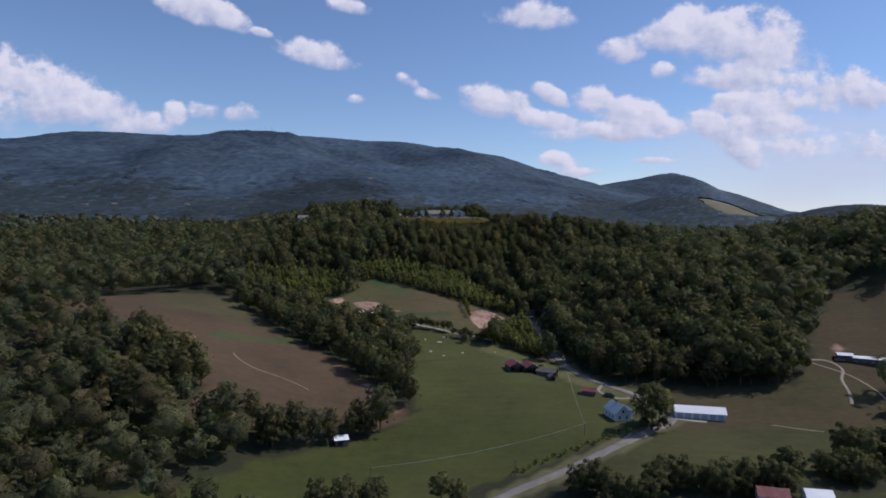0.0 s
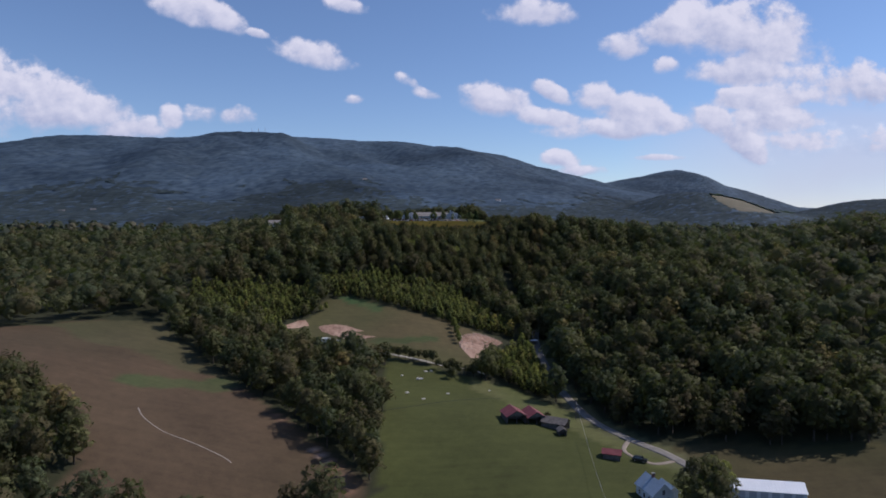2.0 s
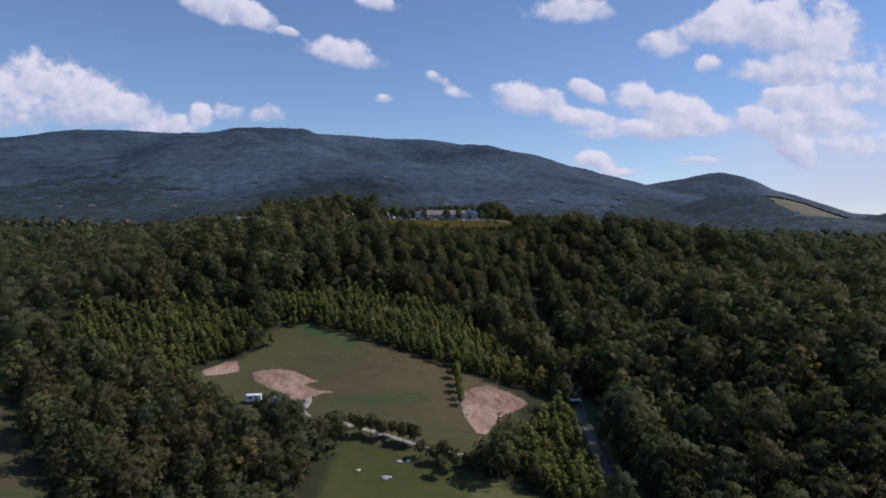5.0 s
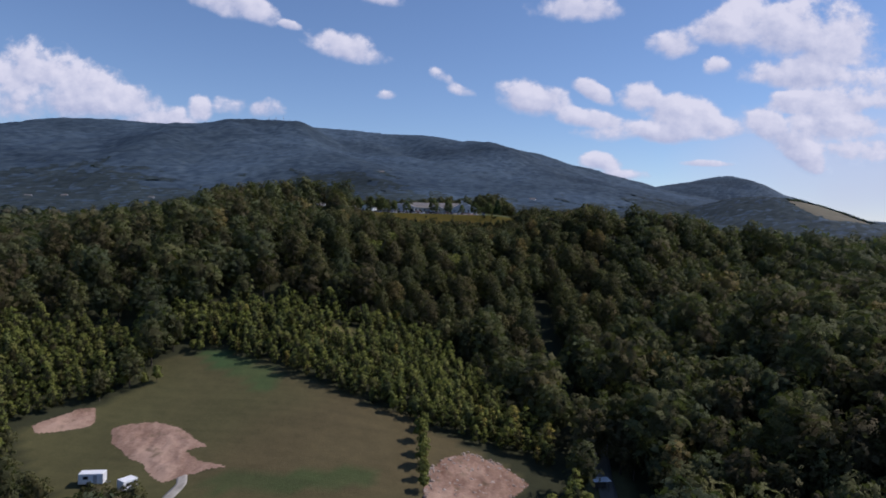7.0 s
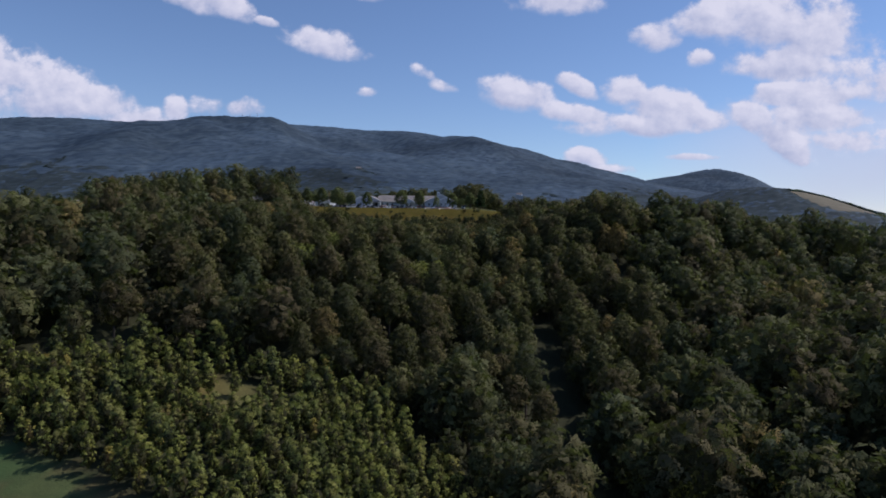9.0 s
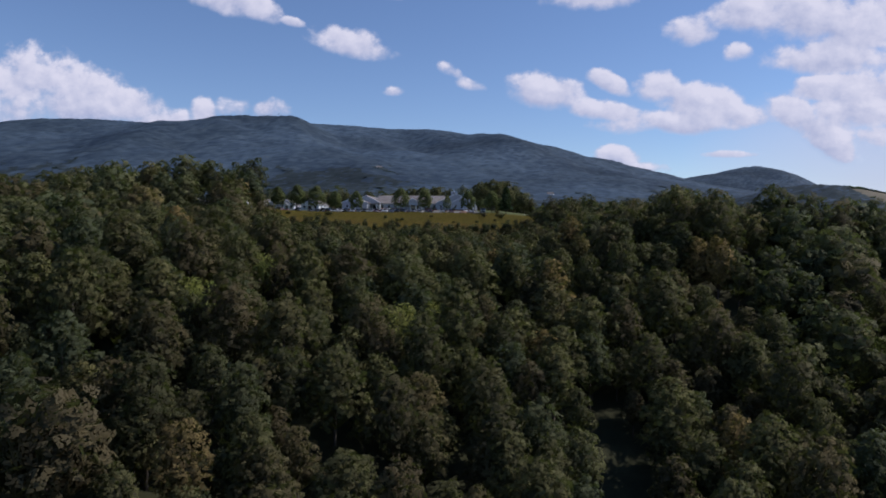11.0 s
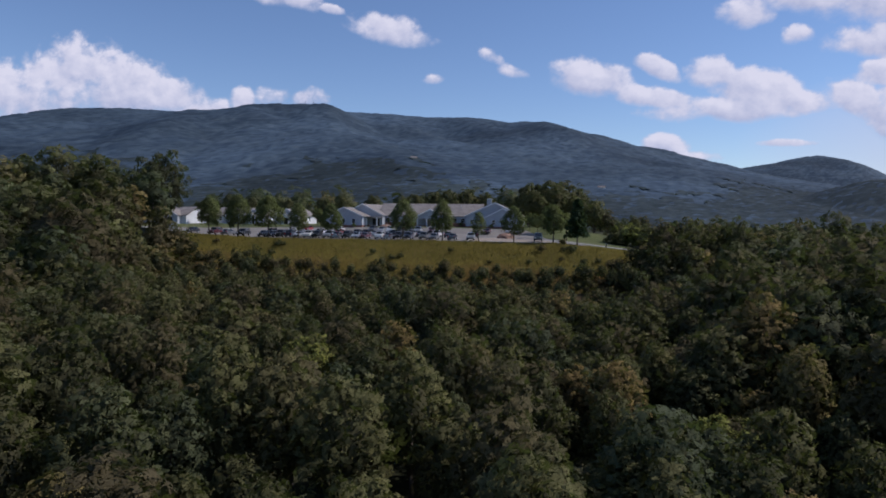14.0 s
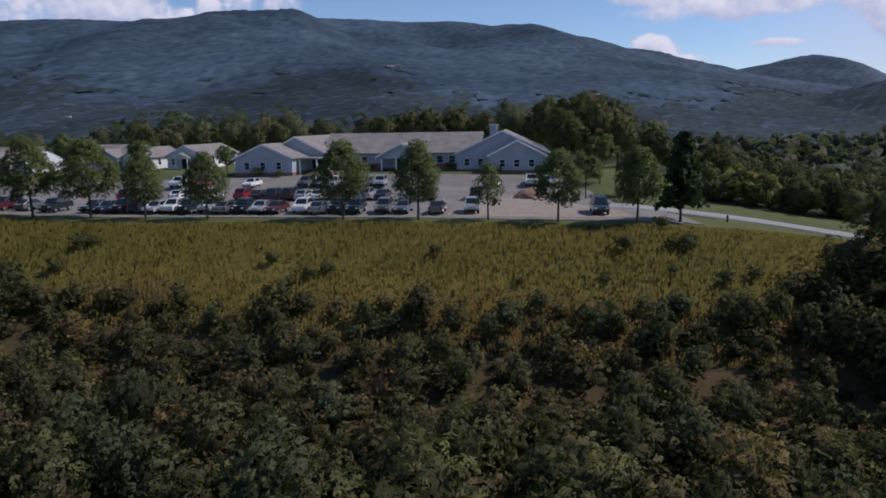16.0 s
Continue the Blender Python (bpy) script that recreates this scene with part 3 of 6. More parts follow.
    lay((line_gap(ROAD, x, y) < 4.5) & (y < 420), (0.13, 0.12, 0.06), (0.1, 0.1, 0.045), 10, 69)
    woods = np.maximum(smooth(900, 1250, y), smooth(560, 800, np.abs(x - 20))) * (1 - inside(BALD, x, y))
    return col, woods


def spaced(lo, hi, fine_lo, fine_hi, step, grow):
    """Grid lines: even in the middle, wider and wider outwards."""
    mid = list(np.arange(fine_lo, fine_hi + 0.1, step))
    up, s = [], step
    while (up[-1] if up else mid[-1]) < hi:
        s = min(s * grow, 62)
        up.append((up[-1] if up else mid[-1]) + s)
    down, s = [], step
    while (down[-1] if down else mid[0]) > lo:
        s = min(s * grow, 62)
        down.append((down[-1] if down else mid[0]) - s)
    return np.array(down[::-1] + mid + up)


def mesh_from(name, verts, faces, mats, smooth_shade=False, attributes=(), face_mats=None, normals=None):
    """A mesh from numpy arrays; faces all have the same number of corners."""
    me = bpy.data.meshes.new(name)
    n, corners = faces.shape
    me.vertices.add(len(verts))
    me.vertices.foreach_set("co", np.asarray(verts, np.float32).ravel())
    me.loops.add(n * corners)
    me.loops.foreach_set("vertex_index", faces.astype(np.int32).ravel())
    me.polygons.add(n)
    me.polygons.foreach_set("loop_start", np.arange(0, n * corners, corners, dtype=np.int32))
    if smooth_shade:
        me.polygons.foreach_set("use_smooth", np.ones(n, bool))
    for m in mats:
        me.materials.append(m)
    if face_mats is not None:
        me.polygons.foreach_set("material_index", np.asarray(face_mats, np.int32))
    me.update(calc_edges=True)
    for key, kind, values in attributes:
        a = me.attributes.new(key, kind, "POINT")
        a.data.foreach_set("color" if kind == "FLOAT_COLOR" else "value", np.asarray(values, np.float32).ravel())
    me.validate()
    if normals is not None:
        a = me.attributes.new("custom_normal", "FLOAT_VECTOR", "POINT")
        a.data.foreach_set("vector", np.asarray(normals, np.float32).ravel())
    return me


def build_ground():
    xs, ys = spaced(-5200, 5200, -200, 215, 2.8, 1.08), spaced(-1500, 5600, 180, 660, 2.8, 1.07)
    gx, gy = np.meshgrid(xs, ys)
    gz = height(gx, gy) - 9 * smooth(1130, 1210, gy) * (1 - inside(BALD, gx, gy))
    col, woods = cover_at(gx, gy)
    ny, nx = gx.shape
    idx = np.arange(nx * ny).reshape(ny, nx)
    quads = np.stack([idx[:-1, :-1], idx[:-1, 1:], idx[1:, 1:], idx[1:, :-1]], -1).reshape(-1, 4)
    rgba = np.concatenate([col, np.ones(gx.shape + (1,))], -1)
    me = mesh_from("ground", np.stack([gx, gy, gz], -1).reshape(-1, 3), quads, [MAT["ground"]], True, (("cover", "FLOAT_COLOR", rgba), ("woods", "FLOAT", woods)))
    return tagged(new("ground", me), "rolling ground of pasture, brown hay fields and wooded hills", "ground", kind="structure")


build_ground()

cloud_backdrop()

# ---------------------------------------------------------------- trees
ICO_V = np.array([(0, 0, 1), *[(0.894 * math.cos(a), 0.894 * math.sin(a), 0.447) for a in np.arange(5) * 1.2566],
                  *[(0.894 * math.cos(a), 0.894 * math.sin(a), -0.447) for a in np.arange(5) * 1.2566 + 0.6283], (0, 0, -1)])
ICO_F = np.array([(0, 1 + i, 1 + (i + 1) % 5) for i in range(5)] + [(1 + i, 6 + i, 1 + (i + 1) % 5) for i in range(5)]
                 + [(1 + (i + 1) % 5, 6 + i, 6 + (i + 1) % 5) for i in range(5)] + [(11, 6 + (i + 1) % 5, 6 + i) for i in range(5)])


def clump_leaves(rng, centre, radius, count, size, droop=0.25, loose=0.45):
    """Leaf clumps strewn over a lump of the crown: bent four-cornered sprays, two triangles each."""
    d = rng.normal(size=(count, 3))
    d /= np.linalg.norm(d, axis=1)[:, None]
    d[:, 2] = np.where(d[:, 2] < -0.35, -d[:, 2], d[:, 2])
    p = centre + d * radius * rng.uniform(0.72, 1.12, (count, 1))
    nrm = d + rng.normal(scale=loose, size=d.shape) + np.array((0, 0, 0.25))
    nrm /= np.linalg.norm(nrm, axis=1)[:, None]
    side = np.cross(nrm, rng.normal(size=d.shape))
    side /= np.linalg.norm(side, axis=1)[:, None] + 1e-9
    along = np.cross(nrm, side)
    s = size * rng.uniform(0.6, 1.35, (count, 1))
    a, b = p - along * s * 0.62 - nrm * s * droop * 0.4, p + along * s * 0.62 - nrm * s * droop
    c, e = p + side * s * 0.46 + nrm * s * 0.08, p - side * s * 0.40 - nrm * s * 0.1
    v = np.stack([a, c, b, e], 1).reshape(-1, 3)
    base = np.arange(count)[:, None] * 4
    f = np.concatenate([base + np.array((0, 1, 2)), base + np.array((0, 2, 3))], 0)
    return v, f


def crown(seed, lumps, leaves, size, wide=0.40, low=0.28, pointed=0.0, core=0.80, puff=0.11, loose=0.45, reach=1.6):
    """A crown for a tree one metre high: small billows of leaves heaped over a dome."""
    rng = np.random.default_rng(seed)
    vs, fs, ns, n = [], [], [], 0
    mid, half = (1 + low) / 2, (1 - low) / 2
    inner = ICO_V * np.array((wide * 0.66, wide * 0.66, half * 0.72)) * rng.uniform(0.85, 1.15, (12, 1)) + np.array((0, 0, mid))
    inner[:, :2] *= np.clip(1 - pointed * (inner[:, 2:] - mid) / half * 0.7, 0.2, 1.4)
    vs.append(inner), fs.append(ICO_F), ns.append(ICO_V)
    n = 12
    for k in range(lumps):
        u = 0.97 - reach * (k + 0.5) / lumps
        ring = math.sqrt(max(0.0, 1 - u * u)) * (1 - pointed * max(0.0, u) * 0.8)
        a = k * 2.39996 + rng.uniform(-0.45, 0.45)
        rad = puff * rng.uniform(0.72, 1.38)
        out = rng.uniform(0.8, 1.04)
        c = np.array(((wide - rad * 0.6) * ring * out * math.cos(a), (wide - rad * 0.6) * ring * out * math.sin(a), mid + (half - rad * 0.6) * u * (0.4 + 0.6 * out)))
        iv = ICO_V * np.array((1, 1, 0.85)) * rad * core * rng.uniform(0.68, 1.25, (12, 1)) + c
        v, f = clump_leaves(rng, c, rad, leaves // lumps, size, 0.25, loose)
        for part_v, part_f in (((iv, ICO_F), (v, f)) if core else ((v, f),)):
            vs.append(part_v), fs.append(part_f + n)
            n += len(part_v)
            # leaves lie along their billow and the dome, so that the crown rounds off in the light
            billow = part_v - c
            dome = (part_v - np.array((0, 0, mid - 0.1))) / np.array((wide, wide, half))
            twist = np.repeat(rng.normal(size=(len(part_v) // 4, 3)), 4, 0)
            nn = 0.7 * billow / (np.linalg.norm(billow, axis=1)[:, None] + 1e-9) + 0.75 * dome / (np.linalg.norm(dome, axis=1)[:, None] + 1e-9) + 0.22 * twist
            ns.append(nn / (np.linalg.norm(nn, axis=1)[:, None] + 1e-9))
    return np.concatenate(vs), np.concatenate(fs), np.concatenate(ns)


def trunk_geo(seed, top=0.6, radius=0.022, limbs=4, lean=0.02):
    """A tapered trunk with a few limbs, for a tree one metre high."""
    rng = np.random.default_rng(seed)
    vs, fs, n = [], [], 0

    def tube(points, radii, sides=6):
        nonlocal n
        for p, r in zip(points, radii):
            for i in range(sides):
                t = 2 * math.pi * i / sides
                vs.append((p[0] + r * math.cos(t), p[1] + r * math.sin(t), p[2]))
        for k in range(len(points) - 1):
            for i in range(sides):
                a, b = n + k * sides + i, n + k * sides + (i + 1) % sides
                fs.append((a, b, b + sides)), fs.append((a, b + sides, a + sides))
        n += len(points) * sides
    bend = rng.uniform(-lean, lean, 2)
    tube([(bend[0] * s, bend[1] * s, -0.04 + (top + 0.04) * s) for s in (0, 0.12, 0.5, 1)], [radius * 1.5, radius, radius * 0.75, radius * 0.25])
    for k in range(limbs):
        s, a = rng.uniform(0.35, 0.8), 2.4 * k + rng.uniform(0, 1)
        r = rng.uniform(0.16, 0.27)
        start = np.array((bend[0] * s, bend[1] * s, top * s))
        end = start + np.array((r * math.cos(a), r * math.sin(a), r * 0.8))
        tube([start, start * 0.5 + end * 0.5 + np.array((0, 0, -0.015)), end], [radius * 0.45, radius * 0.3, radius * 0.1], 5)
    return np.array(vs), np.array(fs)


def whole(seed, lumps, leaves, size, trunk=True, **kw):
    """A crown with its trunk for a wood: the trunk's faces come last."""
    cv, cf, cn = crown(seed, lumps, leaves, size, **kw)
    if not trunk:
        return cv, cf, len(cf), cn
    ring = [(0.016 * s * math.cos(a), 0.016 * s * math.sin(a), z) for z, s in ((-0.05, 1.4), (0.6, 0.6)) for a in (0, 2.1, 4.2)]
    tf = np.array([(i, (i + 1) % 3, 3 + (i + 1) % 3) for i in range(3)] + [(i, 3 + (i + 1) % 3, 3 + i) for i in range(3)])
    around = np.array(ring) * np.array((60, 60, 0))
    return np.concatenate([cv, np.array(ring)]), np.concatenate([cf, tf + len(cv)]), len(cf), np.concatenate([cn, around])


def stature(x, y):
    """How tall trees grow: low on the slope just below the bank, tall in the ravine."""
    across = smooth(-47, -38, x) * (1 - smooth(40, 54, x))
    low = smooth(545, 585, y) * across
    tall = smooth(40, 75, x) * (1 - smooth(470, 520, y))
    lowest = smooth(592, 618, y) * across
    here = 1 - smooth(680, 720, y)
    # small trees on the falling ground behind the driveway
    lee = smooth(42, 50, x) * smooth(655, 668, y) * (1 - smooth(110, 150, x)) * (1 - smooth(800, 860, y))
    spur = smooth(42, 52, x) * smooth(600, 618, y) * (1 - smooth(640, 655, y))
    return (1 + here * (0.22 * tall - 0.40 * low)) * (1 - 0.58 * lowest * here) * (1 - 0.6 * lee) * (1 - 0.38 * spur)


def stand(name, label, spots, kinds, mat, seed, tall, sink=0.3, inner=True, scatter=0.27):
    """A wood as one mesh: each tree is one of a few kinds, turned, stretched and tinted in its own way."""
    rng = np.random.default_rng(seed)
    vs, fs, ms, ts, ns, n = [], [], [], [], [], 0
    z = height(spots[:, 0], spots[:, 1])
    patch = rough(spots[:, 0], spots[:, 1], 45, seed + 5, 2)
    grown = stature(spots[:, 0], spots[:, 1])
    for (x, y), zz, w, g in zip(spots, z, patch, grown):
        v, f, crown_faces, nv = kinds[rng.integers(len(kinds))]
        t = rng.uniform(0, 2 * math.pi)
        hgt = rng.uniform(*tall) * (1 + 0.12 * w) * g * rng.choice((0.72, 0.9, 1.0, 1.08, 1.25))
        wide = hgt * rng.uniform(0.85, 1.2)
        c, s = math.cos(t) * wide, math.sin(t) * wide
        p = np.empty_like(v)
        p[:, 0], p[:, 1], p[:, 2] = x + v[:, 0] * c - v[:, 1] * s, y + v[:, 0] * s + v[:, 1] * c, zz - sink + v[:, 2] * hgt
        q = np.empty_like(nv)
        q[:, 0], q[:, 1], q[:, 2] = nv[:, 0] * math.cos(t) - nv[:, 1] * math.sin(t), nv[:, 0] * math.sin(t) + nv[:, 1] * math.cos(t), nv[:, 2]
        vs.append(p), fs.append(f + n), ns.append(q)
        m = np.zeros(len(f), np.int32)
        m[crown_faces:] = 1
        # the crown's core takes the foliage copy with shade painted in
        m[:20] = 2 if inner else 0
        ms.append(m)
        ts.append(np.full(len(v), np.clip(0.40 + 0.25 * w + rng.normal(scale=scatter), 0, 1), np.float32))
        n += len(v)
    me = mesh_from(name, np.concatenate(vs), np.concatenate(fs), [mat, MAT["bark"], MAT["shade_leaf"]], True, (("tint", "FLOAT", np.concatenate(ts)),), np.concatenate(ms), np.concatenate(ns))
    return tagged(new(name, me), label, "woods", kind="stuff")


def scattered(x0, x1, y0, y1, gap, seed):
    """Places on a jittered lattice."""
    rng = np.random.default_rng(seed)
    gx, gy = np.meshgrid(np.arange(x0, x1, gap), np.arange(y0, y1, gap * 0.87))
    gx = gx + (np.arange(gx.shape[0]) % 2)[:, None] * gap * 0.5
    return np.stack([gx.ravel(), gy.ravel()], -1) + rng.uniform(-0.36 * gap, 0.36 * gap, (gx.size, 2))


YOUNG_EAST = [(13, 424), (-2, 428), (-25, 437), (-48, 446), (-62, 440), (-70, 452), (-40, 468), (-20, 474), (12, 475), (26, 455), (44, 420), (52, 395), (55, 362), (52, 340), (38, 354), (30, 368), (33, 385), (40, 408), (24, 420)]
YOUNG_WEST = [(-76, 402), (-62, 418), (-60, 434), (-70, 446), (-95, 440), (-125, 420), (-118, 398), (-95, 385), (-66, 384)]
YARDS = [[(52, 268), (74, 268), (84, 290), (62, 318), (20, 312), (22, 290)], [(84, 244), (84, 266), (120, 270), (122, 242)], [(15, 190), (90, 190), (90, 240), (60, 240), (15, 212)], [(-30, 366), (-60, 372), (-64, 388), (-20, 392), (-12, 366)], [(-138, 580), (-138, 612), (-114, 612), (-114, 560), (-128, 560)], [(-34, 372), (10, 364), (26, 366), (32, 395), (-34, 396)], [(14, 386), (14, 417), (40, 419), (43, 398), (36, 386)]]
SOUTH_OPEN = [(-95, 60), (-90, 172), (-50, 168), (-20, 194), (20, 208), (45, 200), (85, 197), (150, 205), (200, 240), (330, 280), (460, 200), (460, 60)]


def open_ground(x, y):
    mask = np.zeros(x.shape, bool)
    for poly in (BROWN_FIELD, PASTURE, UPPER_FIELD, BARN_MEADOW, EAST_FIELD, BANK, VERGE, LAWN, LOT, SOUTH_OPEN, *YARDS):
        mask |= inside(poly, x, y)
    mask |= (line_gap(ROAD, x, y) < 5.0) & (y < 416)
    # the bed of the ravine
    mask |= line_gap([(57, 436), (51, 462), (50, 490), (50, 515)], x, y) < 5.2
    return mask


def canopy(name, label, mat, x0, x1, y0, y1, step, keep, lift=5.0, swell=0.2):
    """The closed roof of a distant forest, with the swell of its crowns."""
    rng = np.random.default_rng(23)
    gx, gy = np.meshgrid(np.arange(x0, x1 + 1, step), np.arange(y0, y1 + 1, step))
    gx, gy = gx + rng.uniform(-0.3, 0.3, gx.shape) * step, gy + rng.uniform(-0.3, 0.3, gx.shape) * step
    gz = height(gx, gy) + lift + swell * step * rng.uniform(-1, 1, gx.shape) + 1.2 * rough(gx, gy, 34, 25, 2)
    ny, nx = gx.shape
    idx = np.arange(nx * ny).reshape(ny, nx)
    quads = np.stack([idx[:-1, :-1], idx[:-1, 1:], idx[1:, 1:], idx[1:, :-1]], -1).reshape(-1, 4)
    ok = keep(gx, gy).ravel()
    quads = quads[ok[quads].all(1)]
    used, back = np.unique(quads, return_inverse=True)
    verts = np.stack([gx, gy, gz], -1).reshape(-1, 3)[used]
    tint = np.clip(0.4 + 0.2 * rough(verts[:, 0], verts[:, 1], 60, 24, 3) + rng.normal(scale=0.3, size=len(used)), 0, 1)
    me = mesh_from(name, verts, back.reshape(quads.shape), [mat], False, (("tint", "FLOAT", tint),))
    return tagged(new(name, me), label, "woods", kind="stuff")


def build_woods():
    close = [whole(100 + i, 26, 910, 0.045, wide=0.24 + 0.03 * (i % 3), low=0.1, pointed=0.15 + 0.3 * (i % 3), core=0, puff=0.09, loose=0.42, reach=1.5) for i in range(9)]
    middle = [whole(200 + i, 19, 209, 0.094, wide=0.30 + 0.03 * (i % 3), low=0.06, pointed=0.25 * (i % 3), core=0, puff=0.115, loose=0.34) for i in range(9)]
    bushy = [whole(250 + i, 19, 304, 0.074, False, wide=0.33 + 0.04 * (i % 3), low=0.04, pointed=0.2 + 0.25 * (i % 3), core=0, puff=0.115, loose=0.5) for i in range(6)]
    plain = [whole(300 + i, 6, 30, 0.16, False, wide=0.38, low=0.16, core=0, puff=0.22, loose=0.35) for i in range(6)]
    spots = scattered(-420, 460, 100, 830, 7.35, 7)
    x, y = spots.T
    hem = [(13, 424), (-2, 428), (-25, 437), (-48, 446)]
    young = inside(YOUNG_EAST, x, y) | inside(YOUNG_WEST, x, y) | (line_gap(hem, x, y) < 8)
    spots = spots[~open_ground(x, y) & ~young]
    x, y = spots.T
    over = (np.abs(x - 22) < 58) & (y > 478) & (y < 640)
    side = (x > -118) & (x < 160) & (y > 215) & (y < 600) & ~over | (np.abs(x - 98) < 56) & (y > 598) & (y < 790) | (x > -135) & (x < -36) & (y >= 600) & (y < 660)
    rest = ~over & ~side & (np.abs(x) < 0.75 * y + 60) & (np.random.default_rng(5).random(len(x)) < 0.7)
    # smaller trees crowd in below the bank
    packed = scattered(-36, 80, 478, 582, 5.9, 14)
    packed = packed[~open_ground(*packed.T)]
    stand("hillside_woods", "dense dark green broadleaf woods below the bank", packed, close, MAT["near_leaf"], 1, (10, 15))
    extra = scattered(-45, 80, 575, 640, 3.9, 12)
    extra = extra[~open_ground(*extra.T) & ~((extra[:, 1] > 618) & (extra[:, 0] < -34))]
    stand("slope_thicket", "thicket of small leafy trees at the foot of the bank", extra, bushy, MAT["near_leaf"], 6, (10, 15))
    scrub = [whole(270 + i, 12, 132, 0.13, False, wide=0.56, low=0.0, core=0, puff=0.19, loose=0.5) for i in range(6)]
    under = scattered(-42, 62, 606, 637, 2.25, 13)
    stand("undergrowth", "low brownish green scrub between the weeds and the woods", under[~open_ground(*under.T)], scrub, MAT["thicket_leaf"], 18, (5.5, 10))
    stand("valley_woods", "dense dark green broadleaf woods on the valley slopes", spots[side], middle, MAT["leaf"], 2, (10.5, 15.5))
    stand("outer_woods", "dark green broadleaf woods on rolling hills", spots[rest], plain, MAT["outer_leaf"], 3, (10, 15), 0.3, False)
    # saplings
    sap = [whole(400 + i, 11, 110, 0.09, False, wide=0.21, low=0.04, pointed=0.8, core=0, puff=0.085, loose=0.35) for i in range(6)]
    spots = scattered(-140, 80, 330, 490, 2.45, 8)
    x, y = spots.T
    young = (inside(YOUNG_EAST, x, y) & (~inside(CLEARING, x, y) | (np.random.default_rng(6).random(len(x)) < 0.3))) | inside(YOUNG_WEST, x, y) | (line_gap(hem, x, y) < 6)
    young &= ~open_ground(x, y) & (line_gap([(20, 410), (40, 407)], x, y) > 9)
    stand("sapling_growth", "bright green young trees growing thickly round a field", spots[young], sap, MAT["young_leaf"], 4, (4.4, 8.0))
    # far woods, tree by tree as plain small crowns
    tiny = [whole(500 + i, 3, 9, 0.34, False, wide=0.46, core=0, puff=0.3, loose=0.3) for i in range(6)]
    spots = np.concatenate([scattered(-900, 950, 835, 1130, 13.0, 9), scattered(-700, -420, 300, 835, 12, 10), scattered(460, 700, 300, 835, 12, 11)])
    x, y = spots.T
    spots = spots[~inside(BALD, x, y) & (np.abs(x) < 0.72 * y + 40)]
    stand("distant_woods", "distant dark green woods at the foot of a mountain, haze in their colour", spots, tiny, MAT["hazy_far_leaf"], 5, (10, 15), 0.3, False)
    # woods of the hills to both sides
    spots = scattered(-440, 480, -110, 830, 11.0, 21)
    x, y = spots.T
    spots = spots[(np.abs(x) >= 0.75 * y + 60) & ~open_ground(x, y) & ~((x > -95) & (y < 240))]
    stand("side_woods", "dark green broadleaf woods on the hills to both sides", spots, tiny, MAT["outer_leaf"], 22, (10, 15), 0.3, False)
    # the forest of the mountain and its foothills
    def seen(x, y):
        return np.where(x < 800, y < ridge_line(x) + 30, True) & (np.abs(x) < 0.75 * y + 60) & ((x < 700) | (y < 1750) | (y > 2600)) & ~inside(BALD, x + 8 * rough(x, y, 30, 33, 2), y)

    def foothill(x, y):
        return y < 1500 + 130 * rough(x, y, 240, 31, 2) + 170 * rough(x, y, 26, 32, 2) + 200 * smooth(250, 420, x)
    canopy("foothill_canopy", "dark green canopy of the foothills' forest, bluer for haze", MAT["hazy_foothill_leaf"], -1300, 1300, 1110, 1980, 6.5, lambda x, y: seen(x, y) & foothill(x, y), 6.0)
    canopy("mountain_canopy", "canopy of the mountain's forest, tinted blue for haze", MAT["hazy_mountain_leaf"], -2000, 1900, 1110, 3520, 9.0, seen)
    canopy("bald_meadow", "dry pale grass on a bald hillside", MAT["hay"], 500, 700, 1240, 1470, 5.0, lambda x, y: inside(BALD, x + 8 * rough(x, y, 30, 33, 2), y), 3.0, 0.03)


build_woods()

# ---------------------------------------------------------------- building kit
def ground_z(x, y):
    return float(height(x, y))


def mesh_object(name, bm, mat):
    bmesh.ops.recalc_face_normals(bm, faces=bm.faces)
    me = bpy.data.meshes.new(name)
    bm.to_mesh(me)
    bm.free()
    me.materials.append(mat)
    return new(name, me)


def part(name, bm, mat, parent, label=""):
    ob = mesh_object(name, bm, mat)
    ob.parent = parent
    return tagged(ob, label)


def thing(name, m, label, category, group=""):
    ob = new(name)
    ob.empty_display_size = 0.3
    ob.matrix_world = m
    return tagged(ob, label, category, group)


def box(bm, x0, x1, y0, y1, z0, z1, bevel=0.0):
    v = [bm.verts.new(p) for p in ((x0, y0, z0), (x1, y0, z0), (x1, y1, z0), (x0, y1, z0), (x0, y0, z1), (x1, y0, z1), (x1, y1, z1), (x0, y1, z1))]
    faces = [bm.faces.new([v[i] for i in f]) for f in ((0, 3, 2, 1), (4, 5, 6, 7), (0, 1, 5, 4), (1, 2, 6, 5), (2, 3, 7, 6), (3, 0, 4, 7))]
    if bevel:
        edges = {e for f in faces for e in f.edges}
        bmesh.ops.bevel(bm, geom=list(edges), offset=bevel, segments=1, affect="EDGES")
    return bm


def boxed(*a, bevel=0.0):
    return box(bmesh.new(), *a, bevel=bevel)


def prism(bm, outline, y0, y1):
    """A solid from an outline in x and z, drawn out along y."""
    a = [bm.verts.new((x, y0, z)) for x, z in outline]
    b = [bm.verts.new((x, y1, z)) for x, z in outline]
    bm.faces.new(a), bm.faces.new(b[::-1])
    for i in range(len(a)):
        j = (i + 1) % len(a)
        bm.faces.new((a[i], b[i], b[j], a[j]))
    return bm


